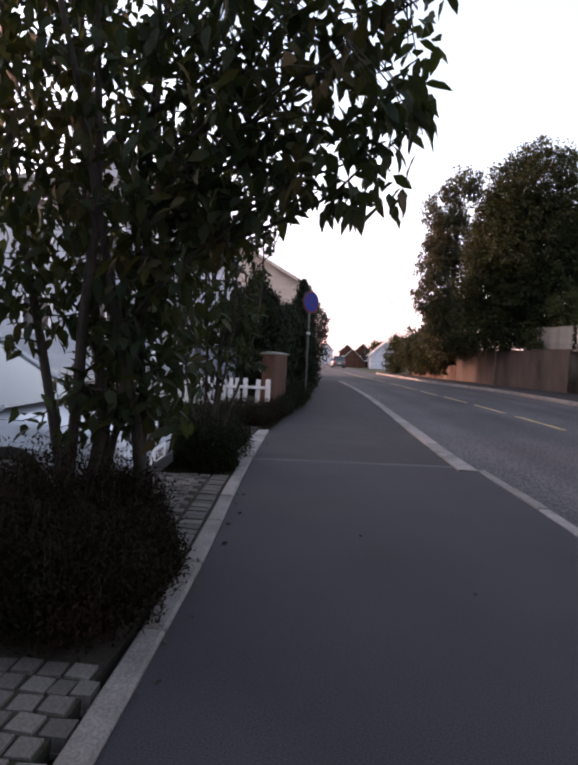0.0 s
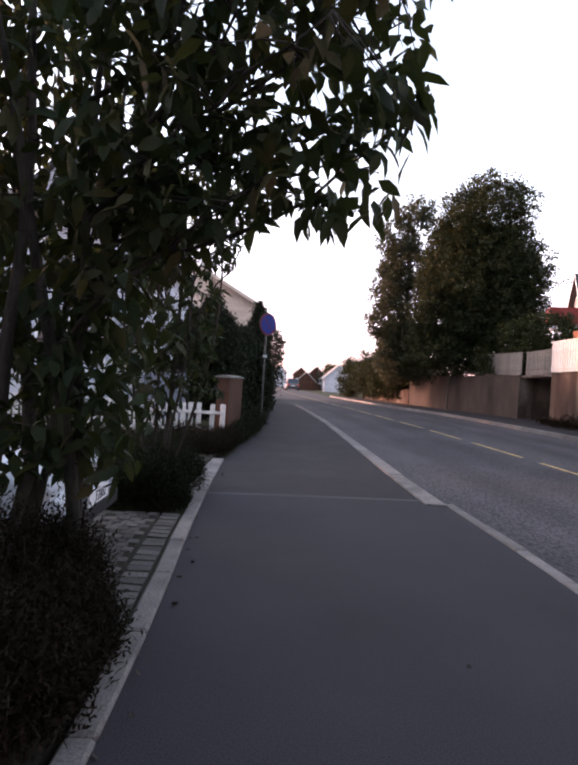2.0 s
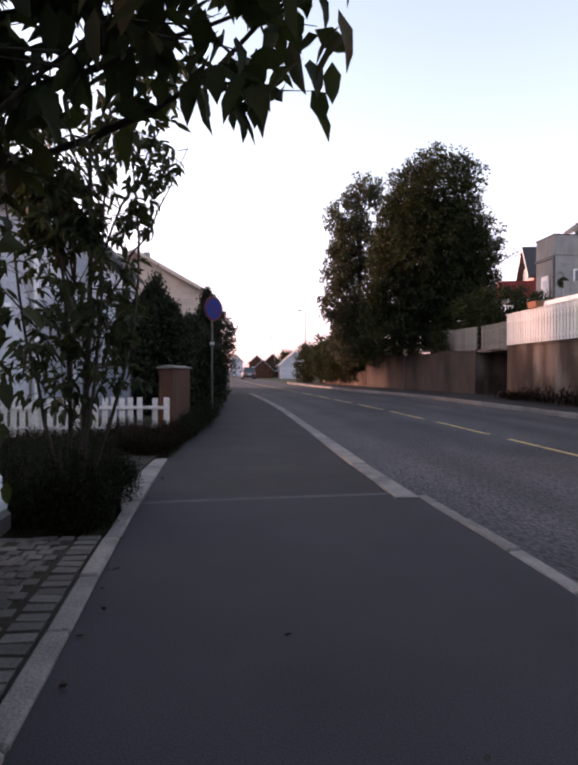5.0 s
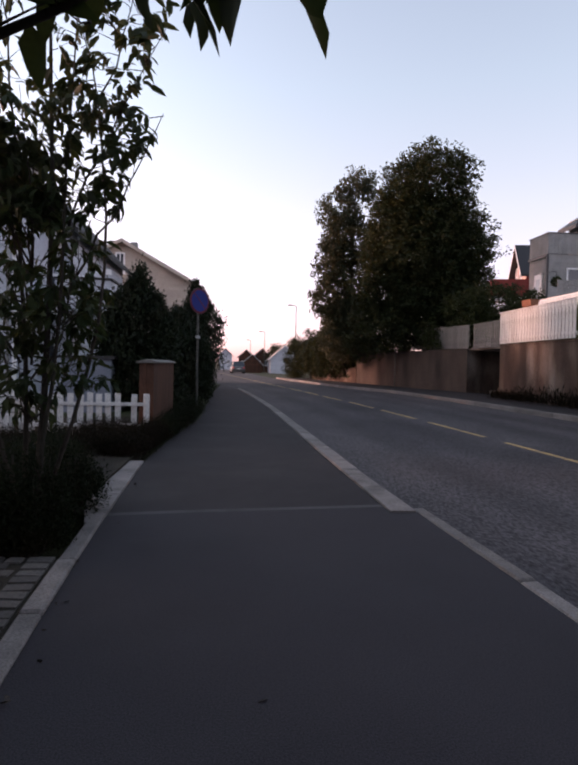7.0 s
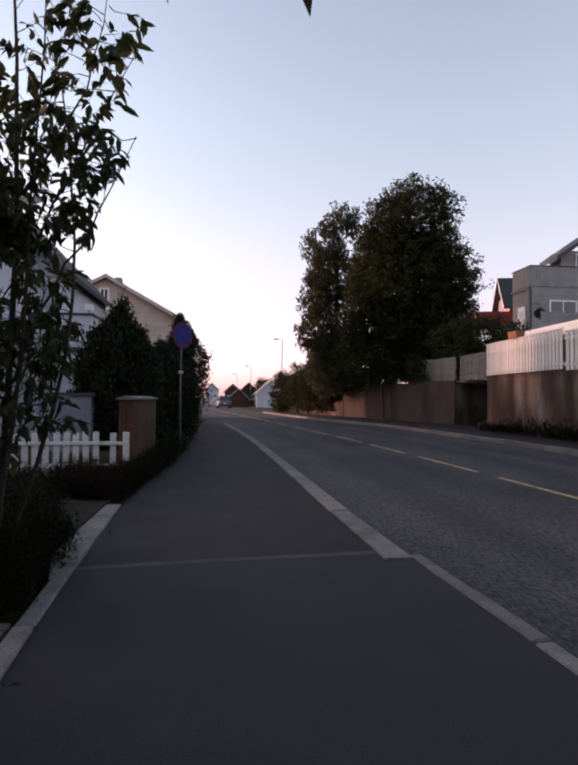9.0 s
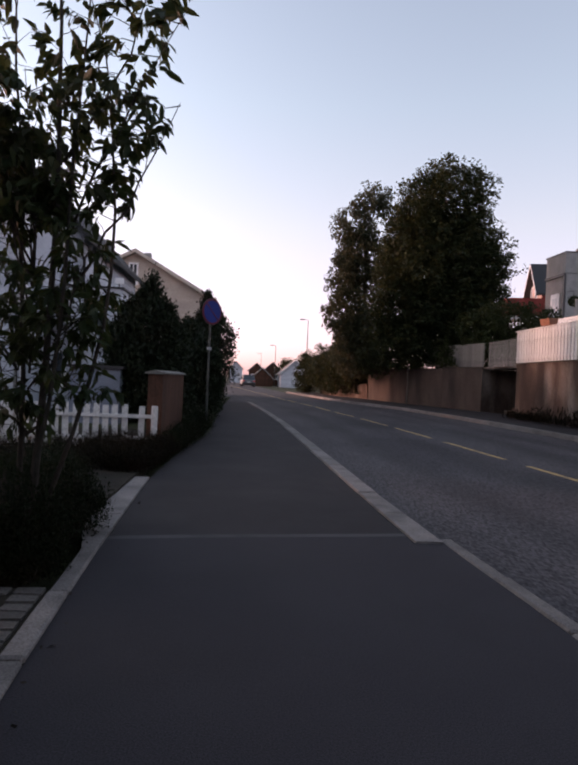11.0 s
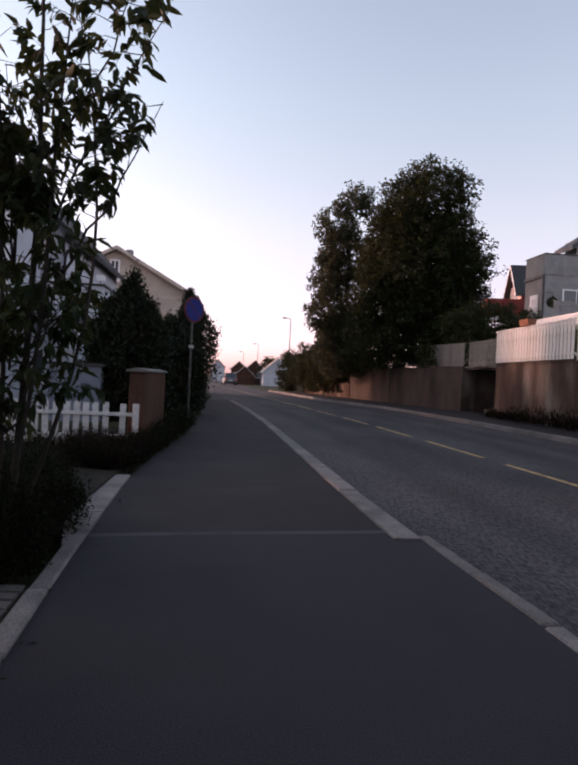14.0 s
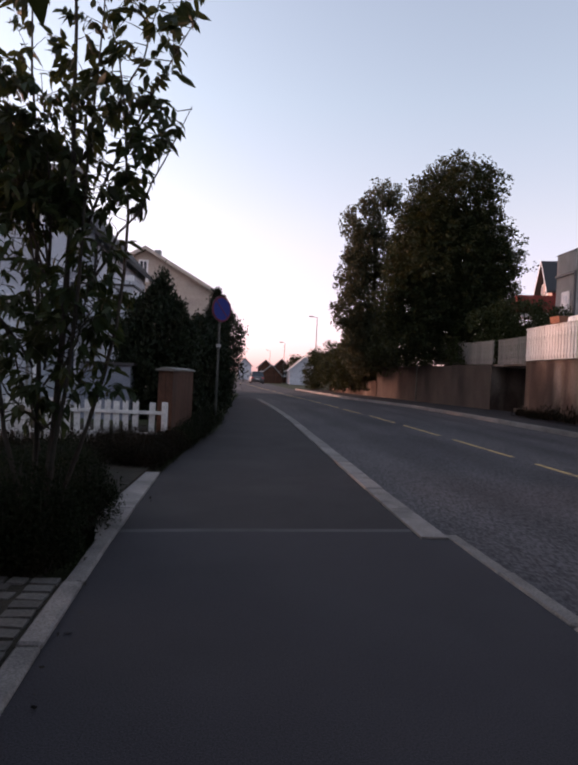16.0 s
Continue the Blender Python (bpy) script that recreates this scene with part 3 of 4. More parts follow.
# taller wing of the white house
def wing():
    root = thing("house", (0, 0, 0), "tall white weatherboard house wing with grey corrugated roof", "house")
    x0, x1, y0, y1, e = -17.0, -6.15, 19.6, 22.3, 6.3
    boxpart("wall", (x0, x1, y0, y1, 0.0, e), M_WHITE, root)
    z = 0.35
    while z < e - 0.2:
        bm = bmesh.new()
        v = [bm.verts.new(p) for p in ((x0, y0 - 0.028, z), (x1, y0 - 0.028, z), (x1, y0 - 0.006, z + 0.17), (x0, y0 - 0.006, z + 0.17), (x0, y0, z), (x1, y0, z))]
        bm.faces.new((v[0], v[1], v[2], v[3]))
        bm.faces.new((v[0], v[4], v[5], v[1]))
        part("board", bm, M_WHITE, root)
        z += 0.17
    boxpart("plinth", (x0, x1 + 0.02, y0 - 0.04, y0 - 0.03, 0.0, 0.33), M_GREYP, root)
    part("roof", prism([(19.05, 6.25), (22.6, 7.9), (22.6, 8.02), (19.05, 6.37)], "x", x0, x1 + 0.35), M_TILE, root)
    x = x0 + 0.1
    while x < x1 + 0.3:
        part("roof_rib", prism([(19.05, 6.375), (22.6, 8.025), (22.6, 8.08), (19.05, 6.43)], "x", x, x + 0.09), M_TILE, root)
        x += 0.3
    boxpart("gutter", (x0, x1 + 0.38, 18.93, 19.045, 6.2, 6.32), M_DARK, root, "dark gutter")
    boxpart("corner_board", (x1 - 0.1, x1 + 0.03, y0 - 0.055, y0 - 0.03, 0.34, e), M_SWHITE, root)
    tubes("downpipe", [([(x1 - 0.2, y0 - 0.1, 6.2), (x1 - 0.2, y0 - 0.1, 0.2)], [0.045] * 2)], M_GREYP, root)
    for wx in (-7.9, -10.4):
        window(root, wx, y0 - 0.035, 4.9, 1.1, 1.3)
        window(root, wx, y0 - 0.035, 2.4, 1.1, 1.3)
    boxpart("wall_lamp", (-7.1, -6.9, y0 - 0.2, y0 - 0.03, 3.1, 3.3), M_SWHITE, root)


wing()


# unseen plain walls added behind and beside the walk, closing the street and shading it
for name, a in (("wall_south", (-16, 14, -17.4, -17, -0.1, 8.5)), ("wall_west", (-8.4, -8, -17, 2.2, -0.1, 8.0)), ("wall_northwest", (-20.4, -20, 2.6, 19, -0.1, 5.2)), ("wall_east", (13.6, 14, -17, 3.6, -0.1, 7.0))):
    tagged(part(name, boxbm(*a), M_GREYP, None), "unseen plain grey wall added to close and shade the street", "wall", kind="structure")


# ---- right: retaining walls, fences, houses ----
def wall_run(name, pts, top0, top1, material, label, thick=0.3):
    """An upright wall along a bent line, its panels told apart by joints and topped by a coping."""
    root = thing(name, (0, 0, 0), label, "wall", kind="structure")
    total = sum((Vector(b) - Vector(a)).length for a, b in zip(pts, pts[1:]))
    run = 0
    for a, b in zip(pts, pts[1:]):
        a, b = Vector(a), Vector(b)
        n = max(1, round((b - a).length / 4.6))
        for i in range(n):
            p, q = a.lerp(b, i / n), a.lerp(b, (i + 1) / n)
            ln = (q - p).length
            zt = top0 + (top1 - top0) * run / total
            bm = boxbm(0.006, ln - 0.006, -thick, 0, -0.1, zt - 0.09, bevel=0.008)
            ob = part("panel", bm, material, root)
            mm = pose(p.x, p.y, 0, 0, 0, math.degrees(math.atan2((q - p).y, (q - p).x)))
            ob.matrix_basis = mm
            bm = boxbm(0.003, ln - 0.003, -thick - 0.03, 0.03, zt - 0.088, zt, bevel=0.012)
            ob = part("coping", bm, material, root)
            ob.matrix_basis = mm
            run += ln
    return root


wall_run("wall_near", [(12.4, 4), (11.95, 21.6), (12.2, 28.3)], 2.45, 2.56, M_CONC, "reddish-brown stained concrete retaining wall", 0.3)
wall_run("wall_return", [(12.2, 28.3), (24, 28.8)], 2.372, 2.372, M_CONC, "dark concrete side of a covered passage", 0.3)
wall_run("wall_return", [(24, 32.6), (12.47, 32.9)], 2.372, 2.372, M_CONC, "dark concrete side of a covered passage", 0.3)
wall_run("wall_mid", [(12.47, 32.9), (10.62, 40.1), (9.2, 46.6)], 2.48, 2.28, M_CONC2, "grey-brown stained concrete retaining wall", 0.3)
wall_run("wall_low", [(9.2, 46.8), (8.0, 51.0), (6.9, 56.0)], 1.25, 1.1, M_CONC, "low reddish-brown wall beyond the trees", 0.3)
wall_run("wall_stair_back", [(24, 28.8), (24, 32.6)], 2.372, 2.372, M_CONC, "dark back wall of a covered passage", 0.3)
tagged(part("passage_roof", prism([(28.4, 2.38), (32.8, 2.38), (32.8, 2.46), (28.4, 2.46)], "x", 12.5, 24.4), M_CONC, None), "concrete slab roofing a garden passage", "slab", kind="structure")
stair = thing("garden_stair", (0, 0, 0), "dark concrete garden steps inside a covered passage", "stairs")
for i in range(6):
    boxpart("step", (13.6 + i * 0.42, 18, 28.9, 32.5, 0.0, 0.1 + 0.16 * (i + 1)), M_CONC, stair)
for nm, a, z in (("terrace", (12.45, 60, 2, 28.6), 2.2), ("terrace", (24.5, 60, 28.6, 32.6), 2.2)):
    tagged(part(nm, boxbm(*a, 0.0, z), M_GRASS, None), "raised garden ground behind the retaining wall", "garden", kind="structure")
bm = bmesh.new()
poly = [(12.75, 32.9), (60, 32.6), (60, 70), (8.2, 60), (9.5, 46.8), (10.95, 40.2)]
lo = [bm.verts.new((x, y, 0.0)) for x, y in poly]
hi = [bm.verts.new((x, y, 2.1)) for x, y in poly]
bm.faces.new(hi)
for i in range(len(poly)):
    k = (i + 1) % len(poly)
    bm.faces.new((lo[i], lo[k], hi[k], hi[i]))
tagged(part("terrace", bm, M_GRASS, None), "raised garden ground under the large trees", "garden", kind="structure")


def slat_fence(name, a, b, z0, z1, w, gap, material, label, step0=0.0, step1=0.0):
    """An upright-slat fence from a to b, with rails behind and a cap."""
    root = thing(name, (0, 0, 0), label, "fence")
    a, b = Vector(a), Vector(b)
    ln = (b - a).length
    d = (b - a) / ln
    rz = math.degrees(math.atan2(d.y, d.x))
    n = int(ln / (w + gap))
    me = None
    for i in range(n):
        p = a + d * (i + 0.5) * (w + gap)
        if me is None:
            ob = part("slat", boxbm(-w / 2, w / 2, -0.012, 0.012, z0, z1, bevel=0.003), material, root)
            me = ob.data
        else:
            ob = put("slat", me, root)
        ob.matrix_basis = pose(p.x, p.y, 0, 0, 0, rz)
    for z in (z0 + 0.2, z1 - 0.2):
        ob = boxpart("rail", (0, ln, -0.06, -0.014, z - 0.04, z + 0.04), material, root)
        ob.matrix_basis = pose(a.x, a.y, 0, 0, 0, rz)
    ob = boxpart("cap", (0, ln, -0.04, 0.04, z1, z1 + 0.04), material, root)
    ob.matrix_basis = pose(a.x, a.y, 0, 0, 0, rz)
    return root


slat_fence("slat_fence", (12.1, 8), (11.85, 21.6), 2.5, 3.82, 0.18, 0.07, M_PICKET, "white upright-slat fence on a retaining wall")
slat_fence("slat_fence", (11.86, 21.66), (12.1, 28.25), 2.56, 3.94, 0.18, 0.07, M_PICKET, "white upright-slat fence lit by the evening sky")
slat_fence("slat_fence", (12.75, 33.4), (11.4, 39.6), 2.52, 3.75, 0.13, 0.03, M_GREYW, "weathered grey board fence under trees")
slat_fence("slat_fence", (12.58, 28.5), (12.72, 32.8), 2.46, 3.72, 0.13, 0.09, M_GREYW, "weathered grey open-slat fence above the passage")
pole = thing("drain_pole", (10.45, 40.1, 0.1), "thin grey pole in front of the wall", "pole")
part("shaft", cylinder(0, 0, 0, 2.4, 0.045), M_STEEL, pole)
planter = thing("planter", (11.98, 25.2, 3.98), "terracotta planter hung over the fence top", "planter")
part("trough", prism([(-0.14, 0), (0.14, 0), (0.2, 0.26), (-0.2, 0.26)], "y", -0.36, 0.36), M_TERRA, planter)

# grey house with a roof terrace
grey = thing("house", (0, 0, 0), "grey boarded house with roof terrace and dark overhanging roof", "house")
boxpart("wall", (19.9, 34, 38.6, 41.0, 2.0, 8.9), M_GREYP, grey)
x = 19.95
while x < 30:
    boxpart("parapet_board", (x, x + 0.27, 38.5, 38.53, 8.92, 10.2), M_GREYP, grey)
    x += 0.29
y = 38.6
while y < 40.7:
    boxpart("parapet_board", (19.84, 19.868, y, y + 0.27, 8.92, 10.2), M_GREYP, grey)
    y += 0.29
boxpart("parapet_post", (19.836, 19.948, 38.5, 38.598, 8.92, 10.2), M_GREYP, grey)
boxpart("parapet_cap", (19.8, 30, 38.46, 38.62, 10.205, 10.27), M_DARK, grey)
boxpart("parapet_cap", (19.8, 19.95, 38.63, 41, 10.205, 10.27), M_DARK, grey)
z = 2.3
while z < 8.6:
    boxpart("board", (19.9, 34, 38.57, 38.597, z, z + 0.17), M_GREYP, grey)
    z += 0.18
boxpart("corner_board", (19.95, 20.2, 38.53, 38.568, 2.2, 8.88), M_GREYP, grey)
boxpart("eave_strip", (19.78, 19.9, 38.55, 41, 8.74, 8.9), M_DARK, grey, "dark porch roof edge")
boxpart("porch_post", (19.78, 19.9, 38.5, 38.62, 4.9, 8.73), M_DARK, grey)
boxpart("door", (19.84, 19.9, 39.2, 40.2, 5.0, 7.7), M_SWHITE, grey, "white door with glazed middle")
boxpart("door_glass", (19.82, 19.838, 39.45, 39.95, 5.4, 7.4), M_LAMPG, grey)
window(grey, 22.1, 38.54, 7.4, 1.9, 1.25)
boxpart("upper_wall", (22.6, 34, 39.6, 41.0, 8.9, 11.6), M_GREYP, grey)
window(grey, 23.9, 39.56, 10.75, 0.6, 1.3)
window(grey, 25.2, 39.56, 10.75, 0.6, 1.3)
part("upper_roof", prism([(21.95, 10.75), (27.5, 14.5), (34, 10.75), (34, 11.05), (27.5, 14.85), (21.95, 11.05)], "y", 39.0, 41.2), M_DARK, grey)
tagged(part("terrace", boxbm(17.3, 40, 32.75, 38.5, 2.1, 5.0), M_GREYP, None), "raised timber terrace before the grey house", "terrace", kind="structure")
slat_fence("slat_fence", (17.4, 32.9), (24, 32.85), 4.99, 6.3, 0.3, 0.02, M_GREYP, "grey boarded terrace parapet of the house")
tagged(part("terrace", boxbm(13.2, 40, 14, 28.4, 2.2, 4.0), M_GRASS, None), "raised garden bank behind the fence", "garden", kind="structure")
slat_fence("slat_fence", (13.6, 17), (13.6, 28.2), 3.99, 4.5, 0.08, 0.05, M_SWHITE, "pale railing behind the white fence")
pot = thing("hanging_basket", (19.4, 36.6, 6.9), "round hanging basket of dark leaves", "plant")
tubes("bracket", [([(0, 1.9, 0.6), (0, 0.6, 0.62), (0, 0, 0.5), (0, 0, 0.1)], [0.015] * 4)], M_DARK, pot, 5)

# red house further back, its gable towards the road
red = gable_house("house", -1.9, 1.9, 0, 7, 2, 10.1, 12.35, M_RED, M_DARK, "red boarded house with white trim and dark roof", 0.25, 0.6, trim=M_SWHITE, gable=M_GABLE)
red.matrix_basis = pose(25.2, 53, 0, 0, 0, -103)
boxpart("balcony", (0.4, 2.8, -3.0, -0.05, 7.6, 9.1), M_RED, red, "red balcony parapet")
boxpart("balcony_base", (0.35, 2.85, -3.05, -0.04, 7.3, 7.59), M_SWHITE, red)
boxpart("balcony_post", (2.5, 2.7, -2.9, -2.7, 2.0, 7.29), M_SWHITE, red)
window(red, 0.2, -0.05, 10.2, 0.9, 1.5)
window(red, -1.3, -0.05, 10.0, 0.7, 1.3)


# ---- far end of the street ----
gable_house("house", 5.2, 10.0, 97.6, 106, -0.2, 2.2, 4.3, M_WHITE, M_TILE, "small white house with grey roof by the bend", 0.25, 0.35, trim=M_SWHITE)
for x0, x1, y0, e, rd, mt, rf, lab in (
        (0.0, 2.9, 112, 2.6, 3.9, M_RUST, M_REDROOF, "far brown house with tiled roof"),
        (3.0, 6.2, 116, 2.8, 4.3, M_RUST, M_REDROOF, "far tall brown house with tiled roof"),
        (0.6, 4.0, 101, 1.3, 2.9, M_RUST, M_TILE, "far low dark brown shed with pale gable edge"),
        (-4.4, -1.6, 135, 3.2, 4.6, M_WHITE, M_REDROOF, "far white house with red roof")):
    hs = gable_house("house", x0, x1, y0, y0 + 8, -0.4, e, rd, mt, rf, lab, 0.4, 0.3, trim=M_GREYP)
    if e > 2:
        window(hs, (x0 + x1) / 2 - 0.7, y0 - 0.05, e * 0.55, 0.7, 0.9)
        window(hs, (x0 + x1) / 2 + 0.7, y0 - 0.05, e * 0.55, 0.7, 0.9)


def street_lamp(x, y, h):
    root = thing("street_lamp", (x, y, 0), "tall grey steel street lamp with a short arm", "street lamp", "street lamps along the road")
    tubes("pole", [([(0, 0, 0), (0, 0, h * 0.5), (0, 0, h)], [0.07, 0.055, 0.035])], M_STEEL, root, 8)
    tubes("arm", [([(0, 0, h - 0.02), (-0.25, 0, h + 0.06), (-0.5, 0, h + 0.08)], [0.03, 0.028, 0.025])], M_STEEL, root, 6)
    boxpart("head", (-0.85, -0.4, -0.12, 0.12, h + 0.02, h + 0.13), M_STEEL, root, "flat lamp head", 0.03)


street_lamp(5.95, 62.6, 7.45)
street_lamp(4.0, 92.6, 6.3)
street_lamp(2.4, 125, 6.3)


# ---- cars ----
def car(at, rz, paint, label, length=4.5, width=1.8, height=1.5, suv=False, plate=""):
    """A car along its own +X, nose at +X; body from lofted sections, glass, wheels, lights, plates."""
    root = thing("car", at, label, "car", rz=rz)
    L, Wd, H = length, width, height
    belt = H * (0.60 if suv else 0.62)
    low = 0.2
    st = [(-L / 2, 0.42, 0.62 * H * 0.62, belt * 0.86), (-L / 2 + 0.08, 0.30, 0, belt * 0.97), (-L / 2 + 0.6, 0.22, 0, belt), (-0.3, low, 0, belt), (0.75, low, 0, belt * 0.98),
          (L / 2 - 0.7, 0.22, 0, belt * 0.86), (L / 2 - 0.2, 0.26, 0, belt * 0.74), (L / 2, 0.36, 0, belt * 0.60)]
    bm = bmesh.new()
    rings = []
    for i, (x, zb, _, zt) in enumerate(st):
        w = Wd / 2 * (0.86 if i in (0, len(st) - 1) else 0.96 if i in (1, len(st) - 2) else 1.0)
        prof = [(-w * 0.92, zb), (-w, zb + 0.12), (-w, (zb + zt) / 2 + 0.08), (-w * 0.93, zt - 0.05), (-w * 0.8, zt), (w * 0.8, zt), (w * 0.93, zt - 0.05), (w, (zb + zt) / 2 + 0.08), (w, zb + 0.12), (w * 0.92, zb)]
        rings.append([bm.verts.new((x, yy, zz)) for yy, zz in prof])
    for a, b in zip(rings, rings[1:]):
        for k in range(10):
            q = (k + 1) % 10
            bm.faces.new((a[k], a[q], b[q], b[k]))
    bm.faces.new(rings[0][::-1])
    bm.faces.new(rings[-1])
    bmesh.ops.recalc_face_normals(bm, faces=bm.faces)
    for f in bm.faces:
        f.smooth = True
    body = part("body", bm, paint, root)
    rear = -L / 2 + (0.25 if suv else 0.45)
    xs = [(rear, belt - 0.02, 0.92), (rear + (0.35 if suv else 0.6), H - 0.06, 0.76), (0.2, H - 0.02, 0.76), (0.45, H - 0.06, 0.76), (1.25, belt - 0.03, 0.9)]
    bm = bmesh.new()
    lo = [bm.verts.new((x, s * Wd / 2 * k, z)) for x, z, k in xs for s in (-1, 1)]
    for i in range(4):
        bm.faces.new((lo[2 * i], lo[2 * i + 1], lo[2 * i + 3], lo[2 * i + 2]))
    bm.faces.new([lo[i] for i in (0, 2, 4, 6, 8)])
    bm.faces.new([lo[i] for i in (9, 7, 5, 3, 1)])
    bmesh.ops.recalc_face_normals(bm, faces=bm.faces)
    part("glasshouse", bm, M_GLASS, root, "dark window glass")
    bm = bmesh.new()
    rx0, rx1 = xs[1][0] - 0.02, xs[3][0] + 0.03
    box(bm, rx0, rx1, -Wd / 2 * 0.755, Wd / 2 * 0.755, H - 0.055, H, bevel=0.025)
    part("roof", bm, paint, root)
    for s in (-1, 1):
        for i, j in ((0, 1), (3, 4), (2, 2)):
            a, b = xs[i], xs[j]
            if i == 2:
                a, b = (-0.25, belt - 0.02, 0.93), (-0.2, H - 0.05, 0.765)
            tubes("pillar", [([(a[0], s * Wd / 2 * a[2], a[1]), (b[0], s * Wd / 2 * b[2], b[1])], [0.035, 0.035])], paint, root, 6)
        boxpart("mirror", (0.85, 1.0, s * (Wd / 2 + 0.12) - 0.1, s * (Wd / 2 + 0.12) + 0.1, belt - 0.02, belt + 0.13), paint, root, "", 0.03)
        boxpart("head_lamp", (L / 2 - 0.32, L / 2 - 0.05, s * Wd * 0.36 - 0.17, s * Wd * 0.36 + 0.17, belt * 0.56, belt * 0.72), M_LAMPG, root, "clear head lamp", 0.04)
        boxpart("tail_light", (-L / 2 - 0.015, -L / 2 + 0.14, s * Wd * 0.38 - 0.14, s * Wd * 0.38 + 0.14, belt * 0.72, belt * 0.88), M_TAIL, root, "red tail light", 0.02)
        for wx in (-L * 0.3, L * 0.31):
            rr = 0.36 if suv else 0.32
            bm = bmesh.new()
            tr = Matrix.Translation((wx, s * (Wd / 2 - 0.1), rr)) @ Matrix.Rotation(radians(90), 4, "X")
            bmesh.ops.create_cone(bm, cap_ends=True, segments=28, radius1=rr, radius2=rr, depth=0.22, matrix=tr)
            bmesh.ops.bevel(bm, geom=[e for e in bm.edges if e.calc_face_angle(0) > 1.0], offset=0.03, segments=2, affect="EDGES")
            ty = part("wheel", bm, M_RUBBER, root)
            bm = bmesh.new()
            bmesh.ops.create_cone(bm, cap_ends=True, segments=20, radius1=rr * 0.66, radius2=rr * 0.6, depth=0.236, matrix=tr)
            part("rim", bm, M_ALU, ty, "alloy rim")
    boxpart("bumper", (L / 2 - 0.2, L / 2 + 0.04, -Wd * 0.40, Wd * 0.40, 0.24, 0.40), M_DARK, root, "dark lower bumper grille", 0.03)
    boxpart("grille", (L / 2 - 0.15, L / 2 + 0.015, -0.4, 0.4, 0.54, 0.64), M_DARK, root, "dark grille", 0.02)
    pl = boxpart("number_plate", (L / 2 + 0.045, L / 2 + 0.06, -0.26, 0.26, 0.40, 0.52), M_SWHITE, root, "white number plate")
    if plate:
        cu = bpy.data.curves.new("character", "FONT")
        cu.body, cu.size, cu.align_x, cu.extrude = plate, 0.115, "CENTER", 0.001
        tmp = bpy.data.objects.new("character", cu)
        text = bpy.data.meshes.new_from_object(tmp)
        bpy.data.objects.remove(tmp)
        text.materials.clear()
        text.materials.append(M_DARK)
        put("characters", text, pl, "black plate characters", Matrix.Translation((L / 2 + 0.062, 0.04, 0.418)) @ Matrix.Rotation(radians(90), 4, "Z") @ Matrix.Rotation(radians(90), 4, "X"))
    boxpart("number_plate", (-L / 2 - 0.03, -L / 2 - 0.002, -0.26, 0.26, belt * 0.6, belt * 0.6 + 0.11), M_SWHITE, root, "white number plate")
    return root


car((-3.68, 5.0, -0.01), 3, M_CARW, "white parked car on granite setts, nose to the path", 4.4, 1.75, 1.46, plate="E2882")
car((-0.1, 88.0, -0.045), 95, M_CARS, "silver estate car driving away along the road", 4.7, 1.9, 1.72, True)


# ---- plants ----
def grow(rng, base, tip, r0, bend=0.15, n=6):
    """A bent tapering limb from base to tip."""
    base, tip = Vector(base), Vector(tip)
    off = Vector((rng.normal(0, bend), rng.normal(0, bend), rng.normal(0, bend * 0.5)))
    pts, rad = [], []
    for i in range(n + 1):
        k = i / n
        pts.append(base.lerp(tip, k) + off * math.sin(math.pi * k) + Vector(rng.normal(0, 0.012, 3)))
        rad.append(r0 * (1 - 0.78 * k))
    return pts, rad


